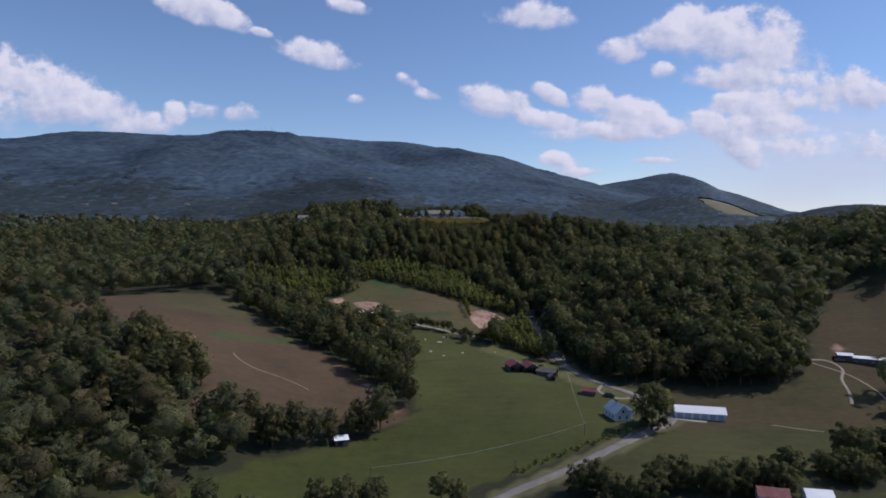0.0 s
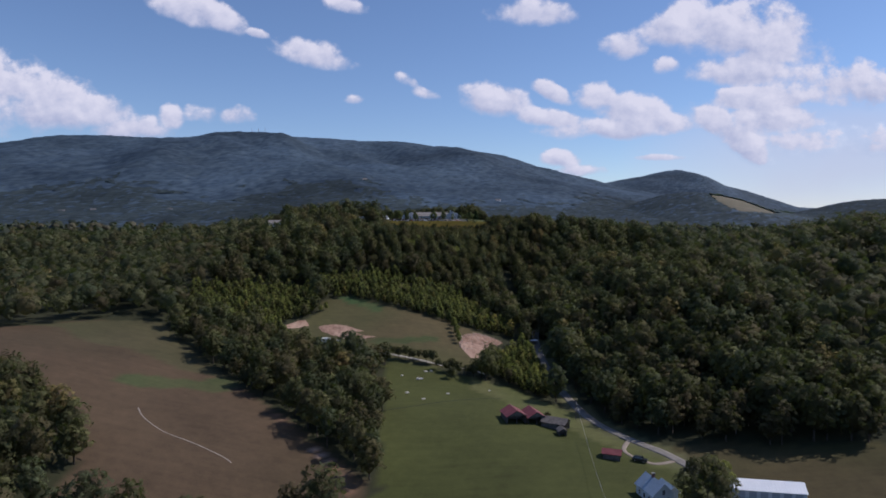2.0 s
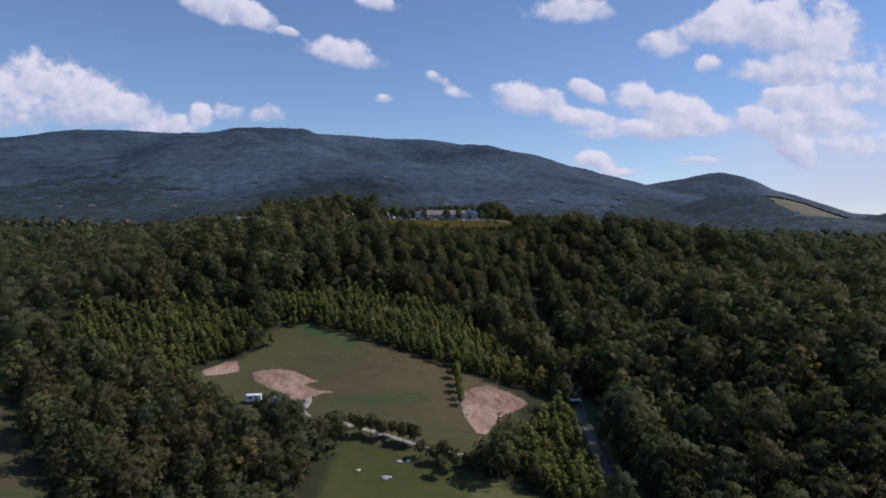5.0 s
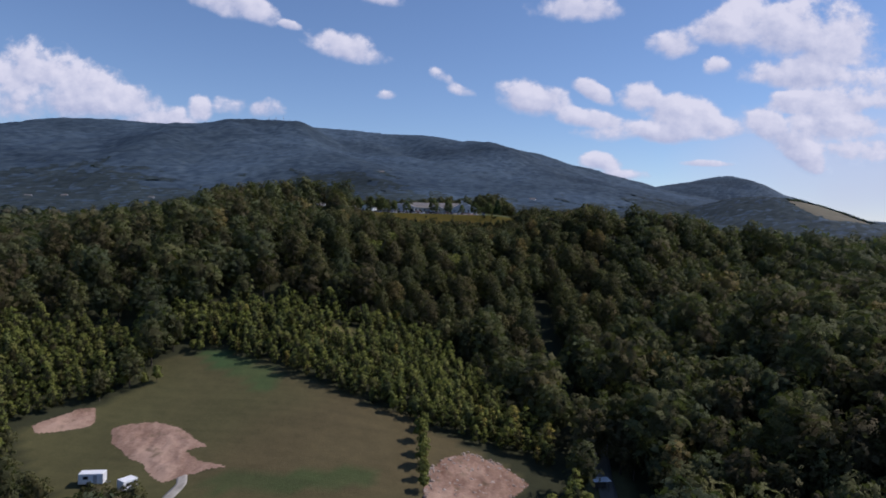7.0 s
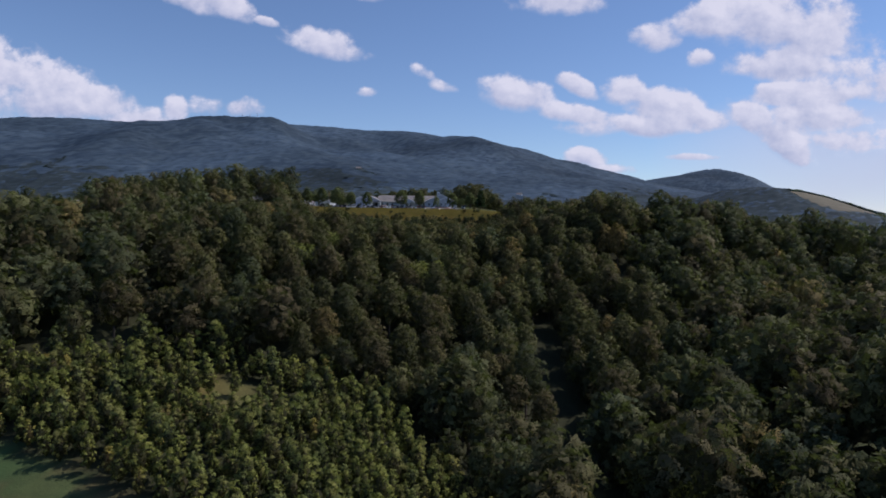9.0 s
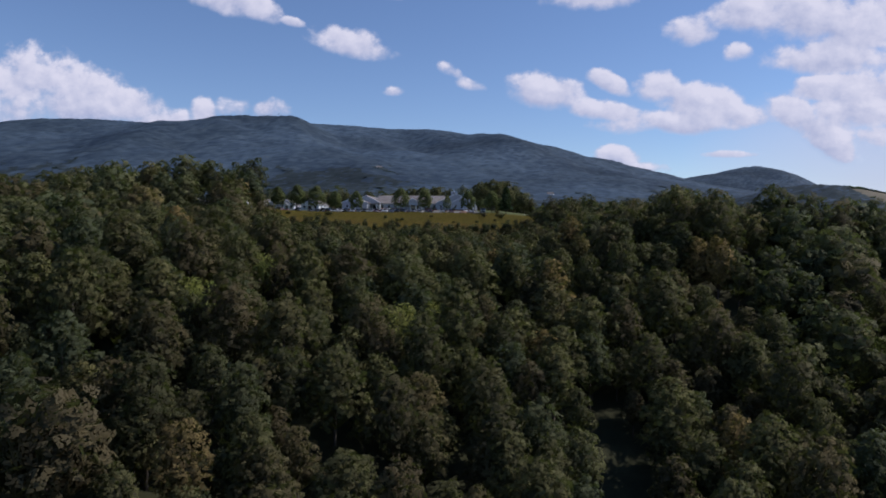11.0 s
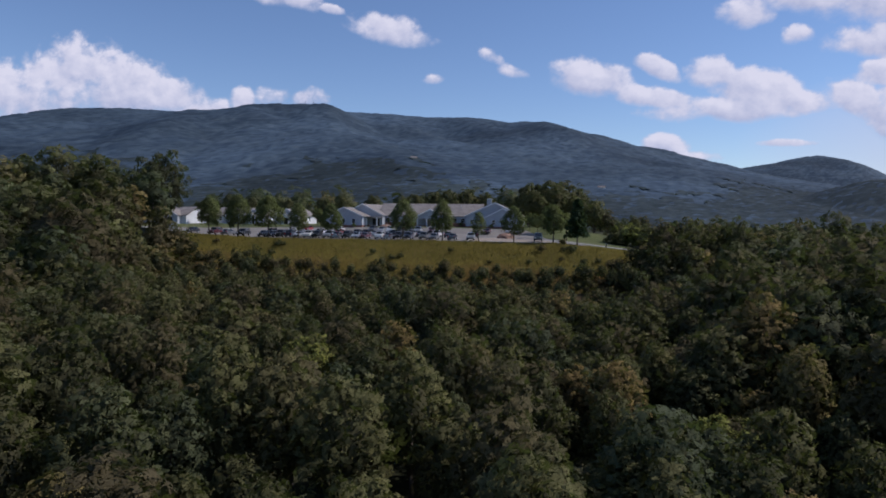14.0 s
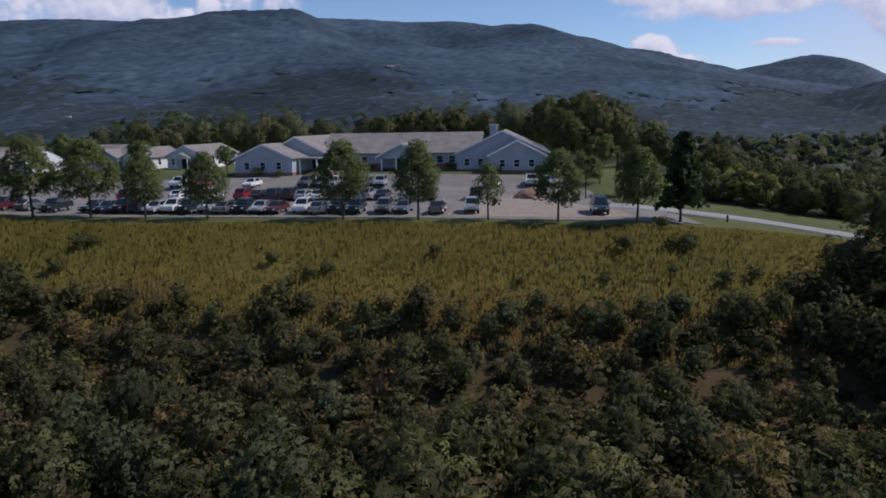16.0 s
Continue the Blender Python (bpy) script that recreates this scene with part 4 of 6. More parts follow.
def rod(bm, p, q, r0, r1, sides=8):
    p, q = Vector(p), Vector(q)
    turn = (q - p).to_track_quat("Z", "Y")
    rings = []
    for c, r in ((p, r0), (q, r1)):
        rings.append([bm.verts.new(c + turn @ Vector((r * math.cos(2 * math.pi * i / sides), r * math.sin(2 * math.pi * i / sides), 0))) for i in range(sides)])
    for i in range(sides):
        j = (i + 1) % sides
        bm.faces.new((rings[0][i], rings[0][j], rings[1][j], rings[1][i]))
    bm.faces.new(rings[0][::-1]), bm.faces.new(rings[1])
    return bm


def roof_slab(bm, x0, x1, z0, z1, y0, y1, thick=0.16):
    """One slope of a roof, from the eave (x0, z0) to the ridge (x1, z1)."""
    return prism(bm, [(x0, z0), (x1, z1), (x1, z1 + thick), (x0, z0 + thick)], y0, y1)


def shingled(x0, x1, z0, z1, y0, y1, rows, thick=0.16, lift=0.035):
    """One slope of a roof whose courses step up from eave to ridge, as one solid."""
    top = []
    for k in range(rows):
        s0, s1 = k / rows, (k + 1) / rows
        top.append((x0 + (x1 - x0) * s0, z0 + (z1 - z0) * s0 + thick + lift))
        top.append((x0 + (x1 - x0) * s1, z0 + (z1 - z0) * s1 + thick))
    return prism(bmesh.new(), [(x0, z0), (x1, z1)] + top[::-1], y0, y1)


def ribbed(x0, x1, z0, z1, y0, y1, step, thick=0.12, lift=0.05):
    """One slope of a metal roof with raised seams running up it, as one solid."""
    bm = bmesh.new()
    line, y = [(y0, 0.0)], y0 + step * 0.5
    while y < y1 - 0.1:
        line += [(y - 0.06, 0.0), (y - 0.03, lift), (y + 0.03, lift), (y + 0.06, 0.0)]
        y += step
    line.append((y1, 0.0))
    ends = []
    for x, z in ((x0, z0), (x1, z1)):
        ends.append([bm.verts.new((x, yy, z + thick + up)) for yy, up in line] + [bm.verts.new((x, y1, z)), bm.verts.new((x, y0, z))])
    n = len(ends[0])
    for i in range(n):
        j = (i + 1) % n
        bm.faces.new((ends[0][i], ends[0][j], ends[1][j], ends[1][i]))
    bm.faces.new(ends[0][::-1]), bm.faces.new(ends[1])
    return bm


def window(parent, x, y, z, w, h, axis="y", sign=-1):
    """A window on a wall: a frame that stands proud with a pane in it. axis: the wall's normal."""
    bm, d = bmesh.new(), 0.05
    bars = ((-w / 2 - 0.07, w / 2 + 0.07, -0.07, 0), (-w / 2 - 0.07, w / 2 + 0.07, h, h + 0.07), (-w / 2 - 0.07, -w / 2, 0, h), (w / 2, w / 2 + 0.07, 0, h), (-w / 2, w / 2, h / 2 - 0.025, h / 2 + 0.025))
    for a, b, c, e in bars:
        box(bm, a, b, -d, d * 0.4, c, e)
    f = part("window", bm, MAT["trim"], parent)
    pane = part("pane", boxed(-w / 2, w / 2, -0.02, 0.01, 0, h), MAT["glass"], f, "dark glass pane")
    turn = {("y", -1): 0, ("y", 1): 180, ("x", 1): 90, ("x", -1): -90}[(axis, sign)]
    f.matrix_local = pose(x, y, z, 0, 0, turn)
    return pane


def door(parent, x, y, z, w=0.95, h=2.05, mat="trim", axis="y", sign=-1):
    f = part("door", boxed(-w / 2, w / 2, -0.05, 0.02, 0, h, bevel=0.01), MAT[mat], parent)
    part("handle", boxed(w / 2 - 0.14, w / 2 - 0.08, -0.1, -0.05, 0.98, 1.06), MAT["steel"], f, "small metal handle")
    turn = {("y", -1): 0, ("y", 1): 180, ("x", 1): 90, ("x", -1): -90}[(axis, sign)]
    f.matrix_local = pose(x, y, z, 0, 0, turn)
    return f


def gable_block(parent, x0, x1, y0, y1, eave, ridge, base=0.0, wall="grey_siding", roof="shingle", over=0.45, rows=9, metal=False):
    """Walls with gables to the south and north, a roof with its ridge along y, and its white barge boards."""
    mid = (x0 + x1) / 2
    bm = prism(bmesh.new(), [(x0, base), (x1, base), (x1, eave), (mid, ridge), (x0, eave)], y0, y1)
    w = part("wall", bm, MAT[wall], parent)
    s = (ridge - eave) / (mid - x0)
    for side, edge in ((-1, x0 - over), (1, x1 + over)):
        ze = eave - over * s + 0.02
        bm = ribbed(edge, mid, ze, ridge + 0.02, y0 - over, y1 + over, 0.75) if metal else shingled(edge, mid, ze, ridge + 0.02, y0 - over, y1 + over, rows)
        r = part("roof", bm, MAT[roof], parent)
        board = roof_slab(bmesh.new(), edge, mid, ze - 0.12, ridge - 0.10, y0 - over - 0.05, y0 - over - 0.005, 0.30)
        part("barge_board", board, MAT["trim"], r, "white barge board")
    return w


def ridge_block(parent, x0, x1, y0, y1, eave, ridge, base=0.0, wall="grey_siding", roof="shingle", over=0.5, rows=10, metal=False):
    """Walls with a roof whose ridge runs along x."""
    mid = (y0 + y1) / 2
    w = part("wall", boxed(x0, x1, y0, y1, base, eave), MAT[wall], parent)
    s = (ridge - eave) / (mid - y0)
    for edge in (y0 - over, y1 + over):
        ze = eave - over * s + 0.02
        bm = ribbed(edge, mid, ze, ridge + 0.02, x0 - over, x1 + over, 0.9) if metal else shingled(edge, mid, ze, ridge + 0.02, x0 - over, x1 + over, rows)
        for v in bm.verts:
            v.co.x, v.co.y = v.co.y, v.co.x
        part("roof", bm, MAT[roof], parent)
    for x in (x0, x1):
        bm = prism(bmesh.new(), [(y0, eave), (y1, eave), (mid, ridge)], x - 0.06, x + 0.06)
        for v in bm.verts:
            v.co.x, v.co.y = v.co.y, v.co.x
        part("gable", bm, MAT[wall], w)
    return w


def ribbon(name, line, wide, mat, label, category, lift=0.05, kind="structure", thick=0.10):
    """A road or path laid over the ground, with a small edge of its own."""
    pts = [Vector((*p, 0)) for p in line]
    fine = []
    for a, b, c, d in zip([pts[0]] + pts, pts, pts[1:], pts[2:] + [pts[-1]]):
        steps = max(2, int((c - b).length / 1.5))
        for k in range(steps):
            t = k / steps
            fine.append(0.5 * ((2 * b) + (c - a) * t + (2 * a - 5 * b + 4 * c - d) * t * t + (3 * b - a - 3 * c + d) * t**3))
    fine.append(pts[-1])
    rows = []
    for i, p in enumerate(fine):
        d = (fine[min(i + 1, len(fine) - 1)] - fine[max(i - 1, 0)]).normalized()
        n = Vector((-d.y, d.x, 0))
        w = wide(i / (len(fine) - 1)) if callable(wide) else wide
        rag = 0.06 * wide_noise(p.x, p.y) * w
        rows.append([p + n * (w / 2 + rag) * s for s in (-1, -0.5, 0, 0.5, 1)])
    xy = np.array([[(q.x, q.y) for q in r] for r in rows])
    z = height(xy[..., 0], xy[..., 1]) + lift
    z[:, 1:4] += 0.03
    verts = np.concatenate([np.dstack([xy, z]).reshape(-1, 3), np.dstack([xy, z - thick - 0.25])[:, [0, 4]].reshape(-1, 3)])
    n = len(rows)
    q = []
    for i in range(n - 1):
        for k in range(4):
            a = i * 5 + k
            q.append((a, a + 1, a + 6, a + 5))
        lo = 5 * n + 2 * i
        q.append((i * 5, i * 5 + 5, lo + 2, lo))
        q.append((i * 5 + 4, lo + 1, lo + 3, i * 5 + 9))
    me = mesh_from(name, verts, np.array(q), [MAT[mat]], True)
    return tagged(new(name, me), label, category, kind=kind)


def wide_noise(x, y):
    return float(rough(x, y, 4, 77, 2))


def planted_tree(name, label, category, x, y, tall, seed, mat="lot_leaf", lumps=11, leaves=700, size=0.062, wide=0.36, low=0.30, pointed=0.15, group="", z=None, tint=0.5, limbs=5, puff=0.125, reach=1.6):
    """A tree that stands alone: a trunk with limbs, and a crown of leaf clumps."""
    rng = random.Random(seed)
    t = thing(name, pose(x, y, (ground_z(x, y) if z is None else z) - 0.05, 0, 0, rng.uniform(0, 360)), label, category, group)
    cv, cf, cn = crown(seed, lumps, leaves, size * 1.2, wide, low, pointed, 0, puff, 0.45, reach)
    cf = cf[20:] if lumps > 20 else cf
    tints = np.full(len(cv), tint) + np.random.default_rng(seed).normal(scale=0.1, size=len(cv))
    me = mesh_from("crown", cv * tall, cf, [MAT[mat]], True, (("tint", "FLOAT", np.clip(tints, 0, 1)),), None, cn)
    c = new("crown", me)
    c.parent = t
    tv, tf = trunk_geo(seed, 0.7, 0.017, limbs)
    b = new("trunk", mesh_from("trunk", tv * tall, tf, [MAT["bark"]], True))
    b.parent = t
    return t


def conifer(name, label, x, y, tall, seed, group="", z=None):
    """A pine: tiers of drooping boughs on a straight trunk."""
    rng = np.random.default_rng(seed)
    t = thing(name, pose(x, y, (ground_z(x, y) if z is None else z) - 0.05), label, "tree", group)
    vs, fs, n = [], [], 0
    for k in range(13):
        h = 0.22 + 0.74 * k / 12
        r = 0.23 * (1 - (h - 0.2) / 0.84) ** 0.8 + 0.02
        for j in range(7 if k < 9 else 4):
            a = j * 6.283 / (7 if k < 9 else 4) + k * 0.7 + rng.uniform(-0.3, 0.3)
            reach = r * rng.uniform(0.7, 1.15)
            for s in (0.35, 0.7, 1.0):
                c = np.array((reach * s * math.cos(a), reach * s * math.sin(a), h - 0.03 * s + rng.uniform(-0.012, 0.012)))
                v, f = clump_leaves(rng, c, 0.028 + 0.018 * s, 8, 0.055)
                vs.append(v), fs.append(f + n)
                n += len(v)
    cv, cf = np.concatenate(vs), np.concatenate(fs)
    c = new("crown", mesh_from("crown", cv * tall, cf, [MAT["needle"]], False, (("tint", "FLOAT", np.full(len(cv), 0.4)),)))
    c.parent = t
    tv, tf = trunk_geo(seed, 0.95, 0.014, 0, 0.0)
    b = new("trunk", mesh_from("trunk", tv * tall, tf, [MAT["bark"]], True))
    b.parent = t
    return t


def shrub(name, label, x, y, tall, seed, mat="leaf", group="", tint=0.5, wide=0.55, leaves=420):
    rng = np.random.default_rng(seed)
    cv, cf, cn = crown(seed, 10, leaves, 0.13, wide, 0.12, 0.0, 0, 0.2)
    tints = np.clip(tint + rng.normal(scale=0.1, size=len(cv)), 0, 1)
    ob = new(name, mesh_from(name, cv * tall, cf, [MAT[mat]], True, (("tint", "FLOAT", tints),), normals=cn))
    ob.matrix_world = pose(x, y, ground_z(x, y) - 0.08 * tall, 0, 0, seed * 47 % 360)
    return tagged(ob, label, "shrub", group)

# ---------------------------------------------------------------- car park on the plateau
def flat_sheet(name, outline, mat, label, category, lift):
    """A paved area of any outline that follows the ground closely, with a low edge."""
    bm = bmesh.new()
    fine = []
    for a, b in zip(outline, outline[1:] + outline[:1]):
        n = max(1, int(math.dist(a, b) / 3))
        fine += [(a[0] + (b[0] - a[0]) * k / n, a[1] + (b[1] - a[1]) * k / n) for k in range(n)]
    face = bm.faces.new([bm.verts.new((x, y, 0)) for x, y in fine])
    bmesh.ops.triangulate(bm, faces=[face])
    bmesh.ops.subdivide_edges(bm, edges=[e for e in bm.edges if e.calc_length() > 6], cuts=3, use_grid_fill=True)
    bmesh.ops.triangulate(bm, faces=bm.faces)
    for v in bm.verts:
        v.co.z = ground_z(v.co.x, v.co.y) + lift
    rim = [e for e in bm.edges if e.is_boundary]
    out = bmesh.ops.extrude_edge_only(bm, edges=rim)
    for v in out["geom"]:
        if isinstance(v, bmesh.types.BMVert):
            v.co.z -= 0.3
    return tagged(mesh_object(name, bm, MAT[mat]), label, category, kind="structure")


flat_sheet("pavement", [(-112, 645), (-60, 644.4), (-20, 645.6), (6, 645.6), (24, 643.6), (33, 643.2), (38, 645), (37, 652), (31, 657), (29, 672), (24, 684), (6, 686), (-12, 687), (-30, 684), (-62, 680), (-112, 682)], "asphalt", "sunlit grey asphalt of a car park", "car park", 0.06)
flat_sheet("pavement", [(11, 646.5), (24, 645.5), (31, 646), (30, 652), (24, 660), (20, 668), (15, 667), (13, 656)], "dusty", "tan gravel dust spread over the car park", "car park", 0.075)
ribbon("road", [(29, 656), (38, 656), (45, 654.8), (51, 651.8), (57, 648), (65, 642), (78, 633), (95, 622)], 5.0, "concrete", "pale driveway leading down from the car park", "road", 0.05)
ribbon("pavement", [(-1.5, 686), (-2.2, 692), (-2.8, 697.5)], 2.2, "concrete", "pale concrete footpath to the entrance", "path", 0.08)


def parking_lines():
    """Painted bay lines along both sides of the car park's lanes."""
    m = material("worn white paint", (0.36, 0.355, 0.34), 0.8)
    bm = bmesh.new()
    for y0, y1, x0, x1 in ((646.6, 650.6, -60, 30), (662.5, 670.5, -46, 26)):
        x = x0
        while x < x1:
            z = ground_z(x, (y0 + y1) / 2) + 0.10
            box(bm, x - 0.035, x + 0.035, y0, y1, z, z + 0.006)
            x += 2.35
    return tagged(mesh_object("trim", bm, m), "worn white parking bay lines", "markings", kind="structure")


parking_lines()


def school():
    """A long low building with a wing at each end, gabled towards the car park."""
    base = 90.2
    s = thing("school_building", pose(0, 0, base), "long low grey-sided building with brown shingle roofs and gabled wings", "building")
    ridge_block(s, -19, 11, 698, 713, 3.1, 6.6)
    gable_block(s, -29.0, -17.2, 694, 721, 3.2, 6.3)
    gable_block(s, -31.4, -21.0, 685.5, 694.1, 2.9, 5.2)
    gable_block(s, 7.4, 23.6, 692, 722, 3.2, 6.9)
    gable_block(s, 13.4, 22.8, 687.5, 692.1, 2.9, 5.3)
    gable_block(s, -7.2, 1.6, 692.5, 698.2, 2.7, 4.9, base=2.3, rows=6)
    for x in (-6.6, -3.9, -1.5, 1.0):
        part("porch_post", boxed(x - 0.13, x + 0.13, 692.8, 693.06, -0.6, 2.4, bevel=0.02), MAT["trim"], s)
    part("doorway", boxed(-4.6, -0.9, 697.75, 697.95, -0.3, 2.3), MAT["glass"], s, "dark glazed entrance doors")
    part("brick_wall", boxed(-19, -7.4, 697.8, 697.96, -0.6, 1.1), MAT["brick"], s, "low band of reddish brick")
    part("brick_wall", boxed(1.8, 7.2, 697.8, 697.96, -0.6, 1.1), MAT["brick"], s, "low band of reddish brick")
    # side porch of the western wing
    part("porch_roof", boxed(-20.95, -17.0, 688.0, 693.9, 2.55, 2.75), MAT["shingle"], s)
    for x in (-20.5, -17.4):
        part("porch_post", boxed(x - 0.12, x + 0.12, 688.1, 688.34, -0.6, 2.6), MAT["trim"], s)
    part("doorway", boxed(-20.0, -18.0, 693.88, 693.98, -0.3, 2.2), MAT["dark"], s, "doorway in deep shade")
    part("plinth", boxed(-31.45, -20.95, 685.44, 694, -1.2, 0.35), MAT["brick"], s, "low brick plinth")
    part("plinth", boxed(13.35, 22.85, 687.44, 692, -1.2, 0.35), MAT["brick"], s, "low brick plinth")
    part("plinth", boxed(7.35, 23.65, 691.9, 722, -1.2, 0.3), MAT["brick"], s, "low brick plinth")
    part("plinth", boxed(-29.05, -17.15, 693.9, 721, -1.2, 0.3), MAT["brick"], s, "low brick plinth")
    part("plinth", boxed(-19, 11, 697.96, 713, -1.2, 0.3), MAT["brick"], s, "low brick plinth")
    for x in (-16.6, -13.8, -11, 3.6, 5.9):
        window(s, x, 698, 1.2, 1.1, 1.2)
    for x in (-29.2, -26.3, -23.4):
        window(s, x, 685.46, 0.95, 0.9, 1.2)
    for x in (9.2, 11.6):
        window(s, x, 691.95, 0.95, 0.9, 1.2)
    for x in (15.6, 18.1, 20.6):
        window(s, x, 687.46, 0.95, 0.9, 1.2)
    for y in (699, 704, 709, 715):
        window(s, 23.6, y, 0.95, 0.9, 1.2, "x", 1)
    chimney = part("chimney", boxed(13.2, 14.5, 694.5, 695.8, 5.6, 8.0, bevel=0.03), MAT["grey_siding"], s)
    part("cap", boxed(13.05, 14.65, 694.35, 695.95, 8.0, 8.15), MAT["trim"], chimney)
    for x, y in ((-10, 703), (0, 703.5), (5, 702.6)):
        part("vent_pipe", rod(bmesh.new(), (x, y, 5.3), (x, y, 6.5), 0.09, 0.09), MAT["steel"], s)


school()


def cottage(x0, x1, y0, y1, base, eave, ridge, wall, label, porch=True):
    c = thing("house", pose((x0 + x1) / 2, y0, base), label, "house", "houses beside the car park")
    w, d = (x1 - x0) / 2, y1 - y0
    gable_block(c, -w, w, 0, d, eave, ridge, base=-0.9, wall=wall)
    for x in (-w * 0.62, w * 0.62):
        window(c, x, -0.04, 0.9, 1.0, 1.25)
    for y in (d * 0.25, d * 0.6):
        window(c, w, y, 0.9, 1.0, 1.25, "x", 1)
    if porch:
        gable_block(c, -w * 0.36, w * 0.36, -2.0, 0.1, 2.35, 3.2, base=2.1, wall=wall, over=0.25, rows=5)
        for x in (-w * 0.32, w * 0.32):
            part("porch_post", boxed(x - 0.1, x + 0.1, -1.95, -1.75, -0.9, 2.2), MAT["trim"], c)
        part("doorway", boxed(-w * 0.2, w * 0.2, -0.08, -0.03, -0.3, 2.0), MAT["dark"], c, "front door in deep shade")
    return c


cottage(-54.2, -46.2, 704, 721, 90.2, 2.7, 4.7, "white_siding", "small white-sided house with a brown shingle roof")
cottage(-63.5, -57.2, 703, 716, 90.2, 2.6, 4.3, "white_siding", "small white-sided house end beside a longer roof")


def long_house(x0, x1, y0, y1, base, label, gx):
    c = thing("house", pose(x0, y0, base), label, "house", "houses beside the car park")
    w, d = x1 - x0, y1 - y0
    ridge_block(c, 0, w, 0, d, 2.6, 4.9, base=-0.9, wall="white_siding")
    g = gx - x0
    gable_block(c, g - 2.4, g + 2.4, -2.2, d * 0.45, 2.55, 4.1, base=-0.9, wall="grey_siding", over=0.35, rows=6)
    part("doorway", boxed(g - 0.8, g + 0.8, -2.27, -2.22, -0.3, 2.0), MAT["dark"], c, "recessed porch doorway in shade")
    x = 1.5
    while x < w - 1:
        if abs(x - g) > 3.2:
            window(c, x, -0.04, 0.9, 1.0, 1.25)
        x += 2.6
    return c


long_house(-74, -62.5, 705, 715, 90.2, "long white house with a brown shingle roof and gabled porch", -67)
long_house(-102, -77, 692, 704, 90.2, "long low white house with a brown shingle roof", -81)


# ---- cars
def car_body(kind):
    """Side outlines in y (length) and z: lower body and cabin."""
    if kind == "suv":
        return 4.6, 1.78, [(-2.25, 0.42), (-2.3, 0.85), (-2.2, 1.02), (-1.0, 1.12), (2.2, 1.12), (2.28, 0.9), (2.25, 0.42)], [(-1.15, 1.10), (-0.55, 1.66), (1.55, 1.70), (2.12, 1.10)]
    if kind == "pickup":
        return 5.2, 1.85, [(-2.55, 0.48), (-2.6, 0.9), (-2.5, 1.06), (-1.1, 1.16), (2.5, 1.16), (2.58, 0.9), (2.55, 0.48)], [(-1.2, 1.14), (-0.7, 1.74), (0.55, 1.76), (0.75, 1.14)]
    if kind == "van":
        return 4.9, 1.85, [(-2.4, 0.40), (-2.45, 0.85), (-2.3, 1.02), (-1.4, 1.15), (2.4, 1.15), (2.45, 0.9), (2.4, 0.40)], [(-1.75, 1.13), (-0.75, 1.80), (2.2, 1.84), (2.4, 1.13)]
    return 4.5, 1.72, [(-2.2, 0.36), (-2.25, 0.70), (-2.1, 0.86), (-0.95, 0.95), (1.75, 0.98), (2.2, 0.90), (2.24, 0.36)], [(-1.05, 0.94), (-0.3, 1.40), (0.95, 1.42), (1.75, 0.96)]


def lofted(outline, half, inset, bm=None):
    """A body from a side outline, drawn across x and narrowed towards its top."""
    bm = bm or bmesh.new()
    zs = [z for _, z in outline]
    lo, hi = min(zs), max(zs)
    sides = []
    for s in (-1, 1):
        sides.append([bm.verts.new((s * (half - inset * (z - lo) / (hi - lo)), y, z)) for y, z in outline])
    n = len(outline)
    bm.faces.new(sides[0]), bm.faces.new(sides[1][::-1])
    for i in range(n):
        j = (i + 1) % n
        bm.faces.new((sides[0][i], sides[1][i], sides[1][j], sides[0][j]))
    bmesh.ops.bevel(bm, geom=[e for e in bm.edges], offset=0.06, segments=2, affect="EDGES")
    return bm


MAT["tyre"] = material("tyre rubber", (0.02, 0.02, 0.02), 0.9)
MAT["rim"] = material("alloy wheel", (0.5, 0.5, 0.52), 0.35, 0.8)
MAT["lamp_glass"] = material("headlamp glass", (0.75, 0.77, 0.8), 0.1)
MAT["tail_glass"] = material("red tail lamp", (0.35, 0.02, 0.02), 0.2)
MAT["car_glass"] = material("tinted car glass", (0.015, 0.018, 0.02), 0.06, 0, 0.7)
PAINT = {"white": (0.75, 0.75, 0.74), "silver": (0.42, 0.44, 0.46), "grey": (0.14, 0.15, 0.16), "black": (0.014, 0.015, 0.018), "dark_blue": (0.02, 0.03, 0.06), "red": (0.30, 0.02, 0.025), "maroon": (0.09, 0.02, 0.025), "teal": (0.06, 0.10, 0.115), "tan": (0.30, 0.25, 0.18)}
for key, c in PAINT.items():
    m = material(key + " car paint", c, 0.28, 0.25 if key in ("silver", "grey", "teal") else 0.0, 0.6)
    Net(m).b.inputs["Coat Weight"].default_value = 0.6
    MAT["paint_" + key] = m
CARS = {}


